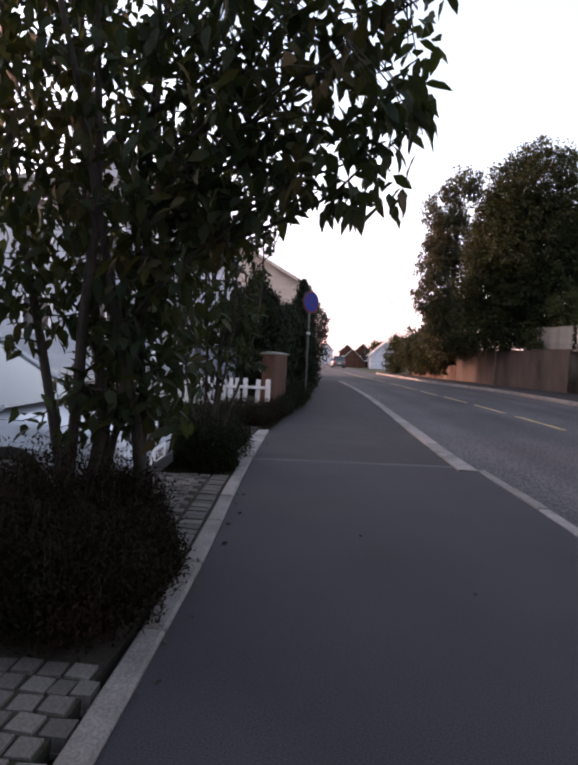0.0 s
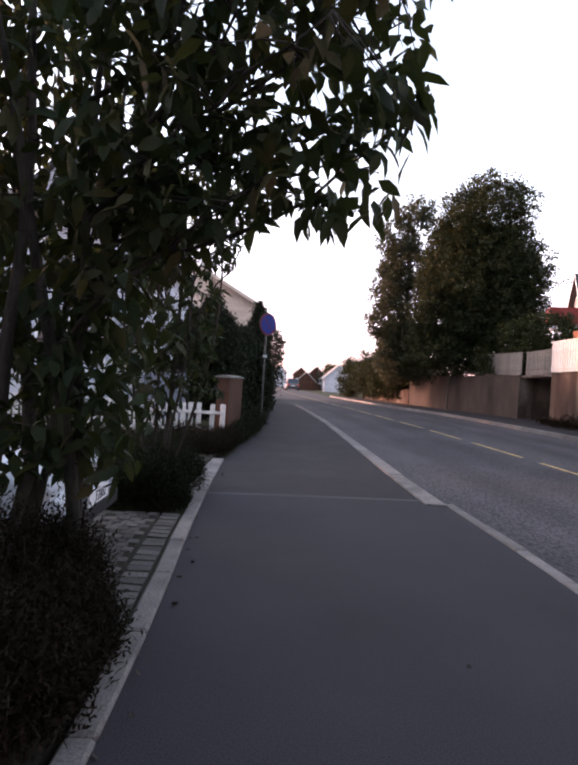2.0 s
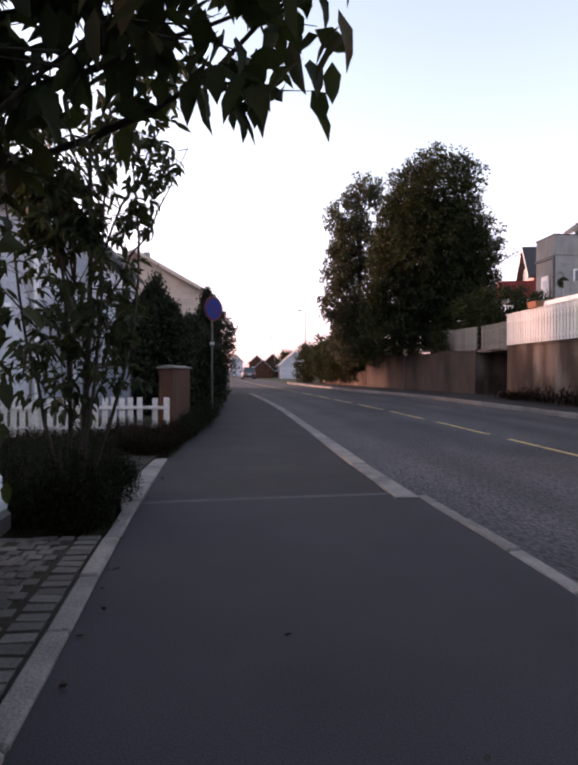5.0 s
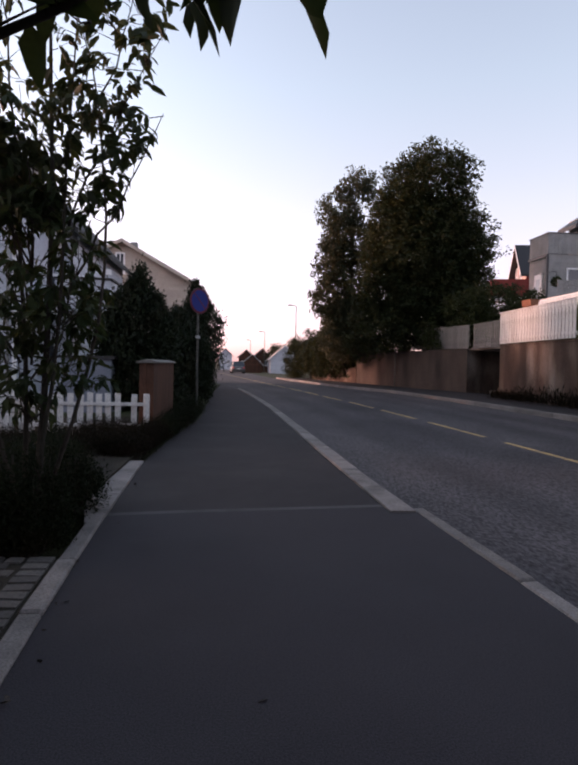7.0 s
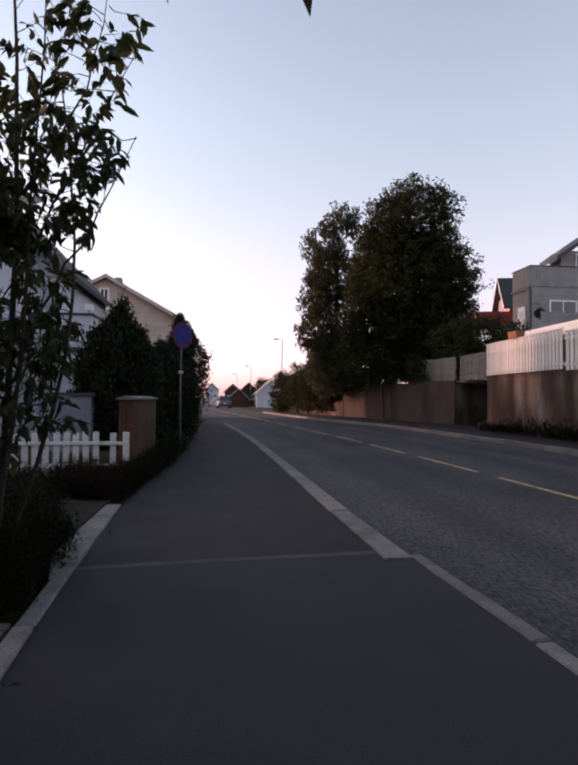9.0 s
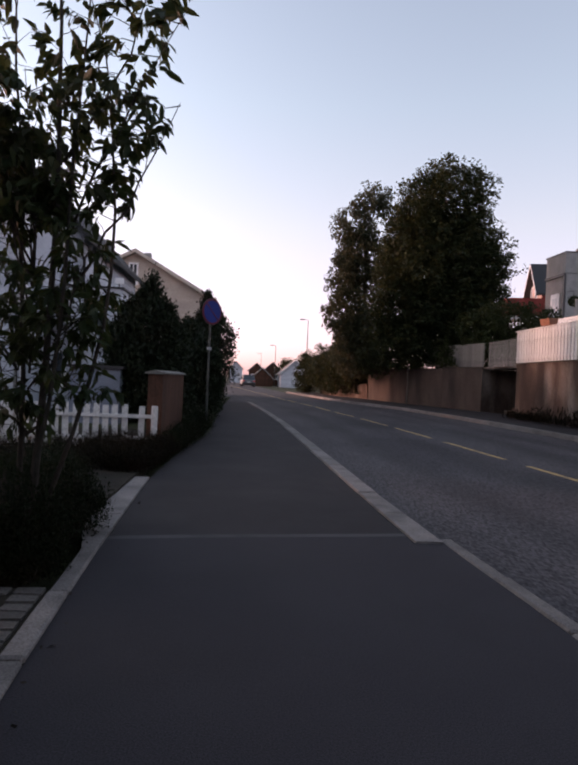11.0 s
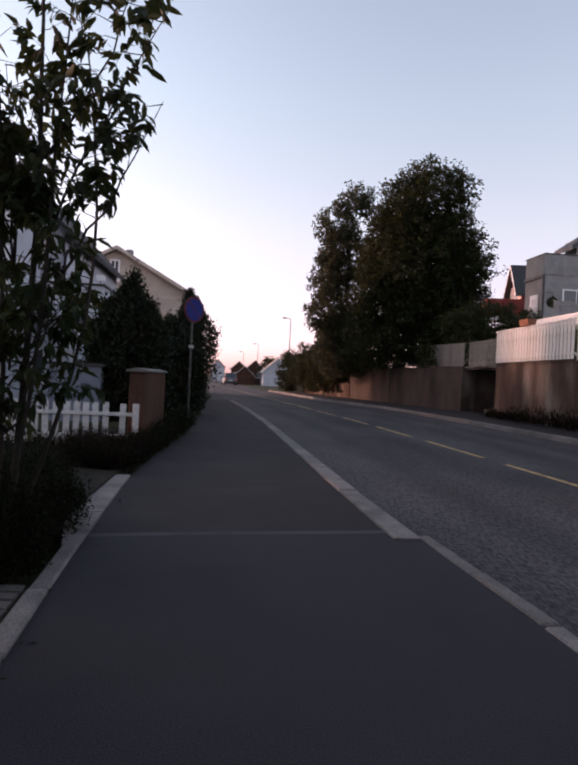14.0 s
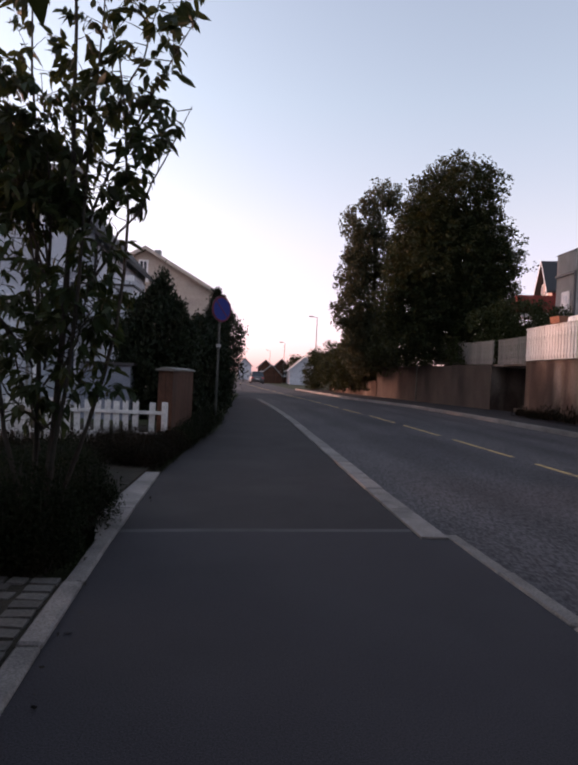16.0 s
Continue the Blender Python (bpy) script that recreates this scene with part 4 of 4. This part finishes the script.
def multi_stem():
    """The multi-stemmed tree that overhangs the path."""
    rng = np.random.default_rng(11)
    root = thing("tree", (0, 0, 0), "multi-stemmed tree with drooping dark green leaves overhanging the path", "tree")
    stems, twigs, seeds = [], [], []
    tips = [(-2.3, 3.9, 4.2), (-1.9, 4.3, 4.4), (-1.5, 3.6, 4.5), (-1.2, 4.2, 4.6), (-0.9, 3.5, 4.3), (-1.7, 3.2, 4.1), (-0.45, 3.3, 3.9), (-2.6, 4.4, 3.6), (-1.0, 4.0, 3.6)]
    for i, tp in enumerate(tips):
        b = (-1.42 + rng.uniform(-0.34, 0.34), 4.0 + rng.uniform(-0.22, 0.3), 0.0)
        stems.append(grow(rng, b, tp, rng.uniform(0.028, 0.052), 0.12, 9))
    # boughs reaching over the path
    boughs = []
    for b, tp in (((-1.1, 3.6, 1.9), (0.50, 3.5, 2.75)), ((-1.05, 3.5, 1.95), (0.36, 3.55, 2.6)), ((-1.0, 3.5, 2.3), (0.55, 3.0, 3.2)), ((-1.1, 3.5, 1.6), (-0.2, 3.2, 2.3)),
                  ((-1.1, 3.5, 2.1), (0.1, 2.8, 2.8)), ((-1.1, 3.5, 2.7), (0.4, 3.1, 3.6)), ((-1.0, 3.5, 2.4), (-0.1, 3.0, 3.2)), ((-1.1, 3.5, 3.0), (0.1, 3.1, 3.9)), ((-1.1, 3.6, 2.3), (0.42, 3.6, 2.8)), ((-1.1, 3.7, 2.6), (0.5, 3.6, 3.3))):
        boughs.append(grow(rng, b, tp, 0.017, 0.06, 8))
    stems += boughs

    def allowed(p):
        x, y, z = p
        if x > -0.72:
            lim = 1.33 + 0.25 * y - 1.1 * max(0, -x - 0.2)
            return z > lim and 2.8 < y < 3.7 and x < 0.46 + 0.20 * (z - 2.3)
        return z > 0.75 and y < 4.6 and x > -3.2
    pts_b = [p for q, _ in boughs for p in q[2:]]
    for c in in_ellipsoid(rng, (-0.12, 3.4, 2.85), (0.95, 0.75, 0.95), 225):
        if not allowed(c):
            continue
        c = Vector(c)
        near_pt = min(pts_b, key=lambda p: (p - c).length)
        if (near_pt - c).length > 0.55:
            continue
        twigs.append(grow(rng, near_pt, c, 0.005, 0.03, 3))
        for _ in range(7):
            s = c + Vector(rng.normal(0, 0.07, 3))
            if allowed(s):
                seeds.append(s)
    for pts, rad in list(stems):
        for k in range(2, len(pts)):
            for _ in range(5 if pts[k].x < -1.2 else 2):
                p = pts[k] if rng.random() < 0.6 else pts[k].lerp(pts[k - 1], rng.random())
                d = Vector(rng.normal(0, 1, 3)).normalized()
                q = p + Vector((d.x * 0.42, d.y * 0.34, abs(d.z) * 0.2 - 0.08))
                tw = grow(rng, p, q, 0.006, 0.03, 3)
                if not allowed(q):
                    continue
                twigs.append(tw)
                for _ in range(6):
                    s = Vector(tw[0][rng.integers(1, 4)]) + Vector(rng.normal(0, 0.045, 3))
                    if allowed(s - Vector((0, 0, 0.06))):
                        seeds.append(s)
    for p in in_ellipsoid(rng, (-2.1, 3.9, 2.9), (0.95, 0.7, 1.6), 2100):
        if allowed(p):
            seeds.append(p)
    for p in in_ellipsoid(rng, (-0.85, 3.4, 2.15), (0.35, 0.35, 0.6), 170):
        if allowed(p):
            seeds.append(p)
    # low leafy shoots round the stems
    for p in in_ellipsoid(rng, (-1.0, 3.75, 1.55), (0.38, 0.35, 0.8), 260):
        seeds.append(p)
    tubes("stem", stems, M_BARK, root, 7)
    tagged(tubes("twig", twigs, M_BARK, root, 4), kind="stuff")
    tagged(leaves("leaf", seeds, 0.155, 0.066, M_LEAF, root, rng, 0.75), kind="stuff")


multi_stem()


def sapling():
    """The slender young tree by the second planting."""
    rng = np.random.default_rng(23)
    root = thing("tree", (0, 0, 0), "slender young tree with drooping green and bronze leaves", "tree")
    stems, twigs, seeds = [], [], []
    for tp, b, r in (((-1.3, 7.0, 4.9), (-1.42, 7.1, 0), 0.034), ((-1.75, 7.2, 4.6), (-1.5, 7.15, 0), 0.024), ((-1.05, 6.95, 4.5), (-1.36, 7.0, 0), 0.02),
                     ((-2.1, 7.0, 4.0), (-1.5, 7.0, 0.2), 0.02), ((-1.1, 7.2, 4.2), (-1.4, 7.2, 0.1), 0.02)):
        stems.append(grow(rng, b, tp, r, 0.16, 10))
    for b, tp in (((-1.1, 7.0, 2.0), (-0.36, 6.8, 3.3)), ((-1.15, 7.0, 2.4), (-0.36, 6.8, 3.95)), ((-1.2, 7.0, 1.5), (-0.95, 6.85, 2.3)),
                  ((-1.5, 7.1, 1.4), (-2.3, 7.0, 2.6)), ((-1.2, 7.0, 2.9), (-0.6, 6.9, 4.4)), ((-1.3, 7.0, 1.2), (-1.0, 6.8, 1.85))):
        stems.append(grow(rng, b, tp, 0.012, 0.05, 7))
    for _ in range(16):
        z = rng.uniform(0.7, 2.6)
        a = rng.uniform(0, 2 * math.pi)
        r = rng.uniform(0.3, 0.6)
        tp = (-1.5 + math.cos(a) * r, 7.05 + math.sin(a) * 0.4, z + rng.uniform(0.7, 1.5))
        stems.append(grow(rng, (-1.42, 7.08, z), tp, 0.010, 0.06, 6))
    heading = []

    def reach(z):
        return -0.76 + 0.46 * min(1.0, max(0.0, (z - 2.45) / 0.6))
    for pts, rad in list(stems):
        for k in range(2, len(pts)):
            if pts[k].z < 1.0:
                continue
            for _ in range(4 if pts[k].z > 2.5 or pts[k].x > -1.0 else 2):
                p = pts[k].lerp(pts[k - 1], rng.random())
                a = rng.uniform(0, 2 * math.pi)
                q = p + Vector((math.cos(a) * 0.24, math.sin(a) * 0.26, rng.uniform(-0.02, 0.2)))
                if q.x > reach(q.z) - 0.06:
                    continue
                tw = grow(rng, p, q, 0.0045, 0.02, 3)
                twigs.append(tw)
                # a loose whorl of hanging leaves round the end of the twig
                for i in range(9):
                    seeds.append(Vector(tw[0][3 if i < 6 else 2]) + Vector(rng.normal(0, 0.018, 3)))
                    heading.append(a + rng.normal(0, 0.95))
    tubes("stem", stems, M_BARK, root, 7)
    tagged(tubes("twig", twigs, M_BARK, root, 4), kind="stuff")
    tagged(leaves("leaf", seeds, 0.145, 0.05, M_LEAF2, root, rng, 0.65, heading=heading), kind="stuff")


sapling()


def broad_tree(at, height, blobs, n, leaf, material, label, seed, trunk_r=0.25, lean=0.0, droop=0.4, lump=430):
    """A full tree: trunk, limbs to each bough mass and a crown of many small leaves with gaps."""
    rng = np.random.default_rng(seed)
    root = thing("tree", (0, 0, 0), label, "tree")
    base = Vector(at)
    limbs = [grow(rng, base, base + Vector((lean, 0, height * 0.86)), trunk_r, 0.3, 10)]
    seeds = []
    vol = [b[3] * b[4] * b[5] for b in blobs]
    for b, v in zip(blobs, vol):
        c = Vector(b[:3])
        limbs.append(grow(rng, base + Vector((0, 0, max(1.0, (c.z - base.z) * 0.35))), c, trunk_r * 0.4, 0.4, 7))
        m = int(n * v / sum(vol))
        size = 0.42 * (b[3] * b[4] * b[5]) ** (1 / 3) * 0.62 + 0.12
        lumps = in_ellipsoid(rng, c, (b[3] * 0.9, b[4] * 0.9, b[5] * 0.9), max(9, m // lump), 0.6)
        clumps = []
        for _ in range(max(8, m // 26)):
            if rng.random() < 0.6:
                clumps.append(in_ellipsoid(rng, c, (b[3] * 0.97, b[4] * 0.97, b[5] * 0.97), 1, 0.55)[0])
                continue
            o = rng.normal(0, 1, 3)
            clumps.append(lumps[rng.integers(len(lumps))] + o / np.linalg.norm(o) * size * rng.uniform(0.3, 1.0) ** 0.5)
        for q in clumps:
            r = rng.uniform(0.25, 0.55) * leaf * 2.4
            for s in np.clip(rng.normal(0, 1, (26, 3)), -1.5, 1.5):
                seeds.append(q + s * r * np.array((1, 1, 0.8)))
    tubes("trunk", limbs[:1], M_BARK, root, 9)
    tubes("limb", limbs[1:], M_BARK, root, 6)
    tagged(leaves("crown", seeds, leaf, leaf * 0.62, material, root, rng, droop, simple=True), kind="stuff")
    return root


broad_tree((12.3, 39.6, 2.1), 13.0, [
    (12.5, 39.6, 13.2, 2.9, 2.9, 2.9), (12.0, 39.4, 9.0, 4.1, 3.6, 3.6), (14.0, 39.6, 9.2, 2.9, 3.0, 3.6), (10.2, 39.4, 6.4, 2.5, 2.6, 3.0),
    (12.8, 39.2, 5.6, 3.4, 2.8, 2.6), (10.6, 39.8, 10.6, 2.2, 2.4, 2.6), (9.6, 39.2, 4.4, 1.9, 2.0, 1.9), (8.6, 41.5, 3.6, 1.5, 1.6, 1.8), (11.4, 38.4, 3.9, 2.2, 1.6, 1.5), (14.2, 39.4, 6.6, 2.4, 2.4, 2.4),
    (10.6, 39.4, 12.4, 1.7, 2.0, 2.2), (9.7, 39.5, 10.0, 1.8, 2.0, 2.4), (9.1, 39.4, 7.2, 1.9, 2.1, 2.6)],
    135000, 0.22, M_TREE, "large dense rounded tree with dark green leaves", 3, 0.32)
broad_tree((8.6, 45.5, 2.0), 13.5, [
    (8.6, 45, 14.3, 1.5, 1.5, 1.7), (7.2, 45, 12.6, 1.6, 1.5, 1.6), (8.2, 45, 10.4, 2.2, 2.0, 2.2), (6.8, 45, 9.0, 1.5, 1.6, 1.8), (7.2, 45, 6.6, 1.7, 1.8, 2.2), (6.2, 45.2, 6.2, 0.9, 1.0, 1.2),
    (8.4, 45, 5.0, 2.0, 2.0, 2.4), (7.6, 45.5, 3.4, 1.6, 1.8, 1.8)],
    42000, 0.2, M_BIRCH, "birch with drooping grey-green twigs", 5, 0.2, 0.0, 1.1, 170)
broad_tree((15.4, 36.0, 2.1), 3.6, [(16.5, 37.2, 3.6, 3.0, 1.2, 1.7), (10.9, 42.0, 3.0, 1.5, 1.5, 1.3), (10.4, 44.4, 2.9, 1.4, 1.6, 1.3), (9.9, 46.8, 2.7, 1.2, 1.4, 1.3), (13.0, 37.0, 3.5, 2.2, 1.2, 1.6), (15.2, 35.6, 5.0, 2.4, 1.5, 1.6), (13.5, 35.2, 4.6, 1.6, 1.2, 1.4), (17.4, 36.4, 4.6, 1.7, 1.3, 1.2)],
           40000, 0.17, M_BUSH, "wide green garden bush behind the fence", 9, 0.1)
broad_tree((17.6, 40.0, 5.0), 2.6, [(18.7, 38.0, 5.9, 0.7, 0.6, 0.8)], 1500, 0.16, M_BUSH, "leafy bush beside the grey house", 10, 0.06)
for at, sx, seed in (((6.9, 57, 0.0), 1.0, 21), ((5.9, 60, 0.0), 0.9, 22), ((8.3, 54, 0.0), 1.25, 23), ((9.0, 50.5, 0.0), 1.4, 24)):
    x, y, _ = at
    broad_tree(at, 4.2 * sx, [(x, y, 2.0 * sx, 1.5, 1.5, 1.9 * sx), (x, y, 3.6 * sx, 0.9, 0.9, 1.2 * sx)], 8000, 0.2, M_TREE, "dark roadside bush beyond the wall", seed, 0.1)
broad_tree((8.9, 49.0, 0.0), 5.0, [(8.7, 48.6, 3.2, 1.8, 1.6, 2.9), (7.7, 50.6, 2.6, 1.5, 1.6, 2.4), (6.9, 53.4, 2.2, 1.2, 1.6, 2.1)],
           22000, 0.2, M_TREE, "dark tall shrubs over the low wall", 26, 0.14)
for at, rr, hh, seed in (((7.6, 112, 0), 3.0, 5.0, 31), ((11, 104, 0), 3.2, 5.2, 32), ((-8.5, 75, 0), 2.8, 5.0, 33), ((-11, 100, 0), 3.5, 5.5, 34), ((13, 80, 0), 4, 6.5, 35)):
    x, y, _ = at
    broad_tree(at, hh, [(x, y, hh * 0.62, rr, rr, hh * 0.42)], 2600, 0.42, M_TREE, "distant dark rounded tree", seed, 0.15)


def conifer(at, blobs, n, seed, label):
    """A dense narrow conifer of upright sprays with an uneven outline."""
    rng = np.random.default_rng(seed)
    root = thing("conifer", (0, 0, 0), label, "conifer")
    seeds, limbs = [], []
    x, y, z = at
    top = max(b[1] for b in blobs)
    limbs.append(grow(rng, (x, y, 0), (x, y, top * 0.95), 0.09, 0.04, 8))
    for (cx, zt, zb, r) in blobs:
        m = int(n * r * (zt - zb) / sum(b[3] * (b[1] - b[2]) for b in blobs))
        for _ in range(m // 12):
            k = rng.random() ** 0.8
            h = zb + (zt - zb) * k
            rad = r * min(1.0, (1 - k) * 3.2 + 0.04) * rng.uniform(0.7, 1.1)
            a = rng.uniform(0, 2 * math.pi)
            c = np.array((cx + math.cos(a) * rad, y + math.sin(a) * rad, h))
            for s in rng.normal(0, 1, (12, 3)):
                seeds.append(c + s * np.array((0.09, 0.09, 0.13)))
    tubes("trunk", limbs, M_BARK, root, 7)
    tagged(leaves("foliage", seeds, 0.15, 0.06, M_THUJA, root, rng, -0.9, simple=True), kind="stuff")


conifer((-2.55, 18.6, 0), [(-2.6, 3.6, 0.1, 0.8), (-2.45, 3.95, 2.6, 0.2), (-3.1, 3.1, 0.1, 0.62), (-2.1, 3.1, 0.1, 0.6)], 26000, 41, "dark dense garden conifer behind the board screen")
conifer((-1.75, 28.6, 0), [(-1.8, 4.9, 0.1, 0.55), (-1.35, 4.1, 1.1, 0.8), (-1.7, 2.0, 0.1, 0.75), (-2.3, 3.0, 0.1, 0.9)], 26000, 42, "dark dense conifer beside the footpath")
conifer((-1.9, 22.5, 0), [(-1.9, 3.0, 0.1, 0.9), (-1.35, 2.4, 0.1, 0.6)], 15000, 43, "low dark conifer hedge behind the sign")
# hidden behind the footpath conifer; placed to keep low sun off the retaining wall
conifer((-2.2, 31.4, 0), [(-2.2, 4.3, 0.1, 1.1), (-2.9, 4.0, 0.1, 0.9)], 14000, 44, "unseen dark conifer before the cream house, shading the retaining wall")


def heath(cx, cy, rx, ry, h, n, seed, label, material=M_HEATH):
    """A low bushy heath plant: fine upright sprigs in uneven tufts."""
    rng = np.random.default_rng(seed)
    root = thing("shrub", (cx, cy, 0), label, "shrub")
    seeds, stems = [], []
    for _ in range(n // 16):
        a, k = rng.uniform(0, 2 * math.pi), math.sqrt(rng.random())
        x, y = math.cos(a) * k * rx, math.sin(a) * k * ry
        t = h * math.sqrt(max(0.05, 1 - k * k * 0.8)) * rng.uniform(0.65, 1.1)
        if rng.random() < 0.2:
            stems.append(grow(rng, (x * 0.6, y * 0.6, 0), (x, y, t), 0.006, 0.03, 4))
        zz = t * rng.uniform(0.35, 1.0)
        for s in rng.normal(0, 1, (16, 3)):
            q = np.array((x, y, zz)) + s * np.array((0.045, 0.045, 0.05))
            if q[2] > 0.01:
                seeds.append(q)
    tubes("stem", stems, M_BARK, root, 4)
    tagged(leaves("sprig", seeds, 0.042, 0.013, material, root, rng, -0.6, simple=True), kind="stuff")


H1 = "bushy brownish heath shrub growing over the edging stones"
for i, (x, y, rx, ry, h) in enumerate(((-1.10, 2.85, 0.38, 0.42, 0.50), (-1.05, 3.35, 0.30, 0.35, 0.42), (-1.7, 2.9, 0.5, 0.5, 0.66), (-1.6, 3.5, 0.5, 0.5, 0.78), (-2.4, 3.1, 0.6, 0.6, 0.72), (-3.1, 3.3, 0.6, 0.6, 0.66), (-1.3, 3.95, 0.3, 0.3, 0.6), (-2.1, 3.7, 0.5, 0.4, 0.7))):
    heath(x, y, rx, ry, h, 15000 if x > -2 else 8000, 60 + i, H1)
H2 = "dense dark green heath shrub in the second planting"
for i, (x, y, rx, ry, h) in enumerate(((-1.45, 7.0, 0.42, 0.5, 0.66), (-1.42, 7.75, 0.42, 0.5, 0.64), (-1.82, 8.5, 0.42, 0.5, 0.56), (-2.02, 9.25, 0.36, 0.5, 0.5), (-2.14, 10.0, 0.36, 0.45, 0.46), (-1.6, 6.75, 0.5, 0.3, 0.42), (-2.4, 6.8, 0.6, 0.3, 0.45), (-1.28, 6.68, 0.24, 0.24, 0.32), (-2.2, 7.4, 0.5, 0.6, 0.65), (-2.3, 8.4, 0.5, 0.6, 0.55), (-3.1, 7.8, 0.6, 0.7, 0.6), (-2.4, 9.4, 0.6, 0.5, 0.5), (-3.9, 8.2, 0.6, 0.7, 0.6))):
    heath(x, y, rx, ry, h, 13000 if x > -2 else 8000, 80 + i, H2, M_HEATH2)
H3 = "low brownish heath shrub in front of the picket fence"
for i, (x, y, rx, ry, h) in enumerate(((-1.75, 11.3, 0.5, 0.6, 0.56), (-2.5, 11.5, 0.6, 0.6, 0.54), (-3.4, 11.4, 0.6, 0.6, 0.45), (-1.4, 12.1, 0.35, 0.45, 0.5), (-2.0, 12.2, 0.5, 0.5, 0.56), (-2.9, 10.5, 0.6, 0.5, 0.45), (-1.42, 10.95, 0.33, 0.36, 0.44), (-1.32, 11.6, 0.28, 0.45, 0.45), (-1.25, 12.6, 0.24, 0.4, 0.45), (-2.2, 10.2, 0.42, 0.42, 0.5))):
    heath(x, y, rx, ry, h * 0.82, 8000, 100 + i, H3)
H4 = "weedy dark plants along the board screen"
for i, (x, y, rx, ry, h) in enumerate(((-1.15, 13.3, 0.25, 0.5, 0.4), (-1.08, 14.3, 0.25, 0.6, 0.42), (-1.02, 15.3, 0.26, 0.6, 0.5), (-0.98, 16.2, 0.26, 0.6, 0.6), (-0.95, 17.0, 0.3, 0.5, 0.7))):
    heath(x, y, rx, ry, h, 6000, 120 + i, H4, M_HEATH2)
bk = np.random.default_rng(140)
tagged(leaves("leaf", [p - np.array((19.4, 36.6, 6.9)) for p in in_ellipsoid(bk, (19.4, 36.6, 6.85), (0.35, 0.3, 0.35), 260)], 0.16, 0.09, M_BUSH, pot, bk), kind="stuff")

# grass and weeds by the far wall
bk = np.random.default_rng(150)
gw = thing("weeds", (0, 0, 0), "dry weeds and low bushes at the foot of the wall", "weeds", kind="stuff")
seeds = []
for _ in range(150):
    y = bk.uniform(19, 27.6)
    c = np.array((11.55 + bk.normal(0, 0.14), y, 0.1))
    for s in range(14):
        seeds.append(c + np.array((bk.normal(0, 0.1), bk.normal(0, 0.1), abs(bk.normal(0, 0.22 if 20 < y < 25 else 0.1)))))
leaves("blade", seeds, 0.28, 0.035, M_HEATH, gw, bk, -1.0, simple=True)

# fallen leaves and a dark spot on the path
root = thing("fallen_leaves", (0, 0, 0), "brown fallen leaves scattered along the edging", "leaves", kind="stuff")
bk = np.random.default_rng(160)
seeds = [(line_x(PATH_L, y) + abs(bk.normal(0, 0.06)) + 0.02, y, 0.008) for y in bk.uniform(1.5, 9, 26)]
seeds += [(-0.12, 2.55, 0.006), (1.0, 3.6, 0.006), (0.35, 4.6, 0.006)]
leaves("leaf", seeds, 0.05, 0.03, M_BARK, root, bk, 0.0, simple=True)

# ---- granite setts ----
def setts():
    root = thing("setts", (0, 0, 0), "weathered granite setts beside the edging stones", "paving", kind="structure")
    rng = random.Random(3)
    kinds = []
    for k in range(5):
        bm = bmesh.new()
        box(bm, -0.5, 0.5, -0.5, 0.5, -0.08, 0.0, bevel=0.0)
        top = [v for v in bm.verts if v.co.z > -0.01]
        for v in top:
            v.co.x *= rng.uniform(0.92, 0.99)
            v.co.y *= rng.uniform(0.92, 0.99)
            v.co.z += rng.uniform(-0.006, 0.006)
        es = [e for e in bm.edges if all(v in top for v in e.verts)]
        bmesh.ops.bevel(bm, geom=es, offset=0.06, segments=2, affect="EDGES")
        for v in bm.verts:
            if v.co.z > -0.02:
                v.co.z = max(v.co.z, -0.015)
        me = bpy.data.meshes.new("sett")
        bm.to_mesh(me)
        bm.free()
        me.materials.append(M_SETT)
        kinds.append(me)
    near, far = [], []
    for lo, hi in ((0.6, 2.5), (3.5, 6.45)):
        y = lo
        while y < hi:
            edge = line_x(PATH_L, y) - 0.135
            if lo > 3:
                near.append((edge - 0.11, y, 0.2, 0.11))
            y += 0.125
        row = 0
        y = lo
        while y < hi:
            x = line_x(PATH_L, y) - 0.135 - (0.225 if lo > 3 else 0.0) - 0.06 - (0.065 if row % 2 else 0)
            while x > -5.0:
                w = 0.115 * rng.uniform(0.82, 1.12)
                (near if x > -1.6 else far).append((x, y, w, 0.118))
                x -= w
            y += 0.12
            row += 1
    for i, (x, y, w, l) in enumerate(near[:300]):
        ob = put("sett", kinds[i % 5], root)
        ob.matrix_basis = pose(x, y, 0.010 + rng.uniform(-0.003, 0.003), 0, 0, rng.uniform(-4, 4)) @ Matrix.Diagonal((w, l, 1, 1))
    V, F = [], []
    for x, y, w, l in far + near[300:]:
        o = len(V)
        z = rng.uniform(-0.006, 0.006)
        a, b = w * 0.46, l * 0.46
        V += [(x - w / 2, y - l / 2, -0.06), (x + w / 2, y - l / 2, -0.06), (x + w / 2, y + l / 2, -0.06), (x - w / 2, y + l / 2, -0.06), (x - a, y - b, z), (x + a, y - b, z), (x + a, y + b, z), (x - a, y + b, z)]
        F += [(o + 4, o + 5, o + 6, o + 7)] + [(o + i, o + (i + 1) % 4, o + 4 + (i + 1) % 4, o + 4 + i) for i in range(4)]
    tagged(put("setts_joined", mesh("setts_joined", V, F, M_SETT), root), kind="stuff")


setts()
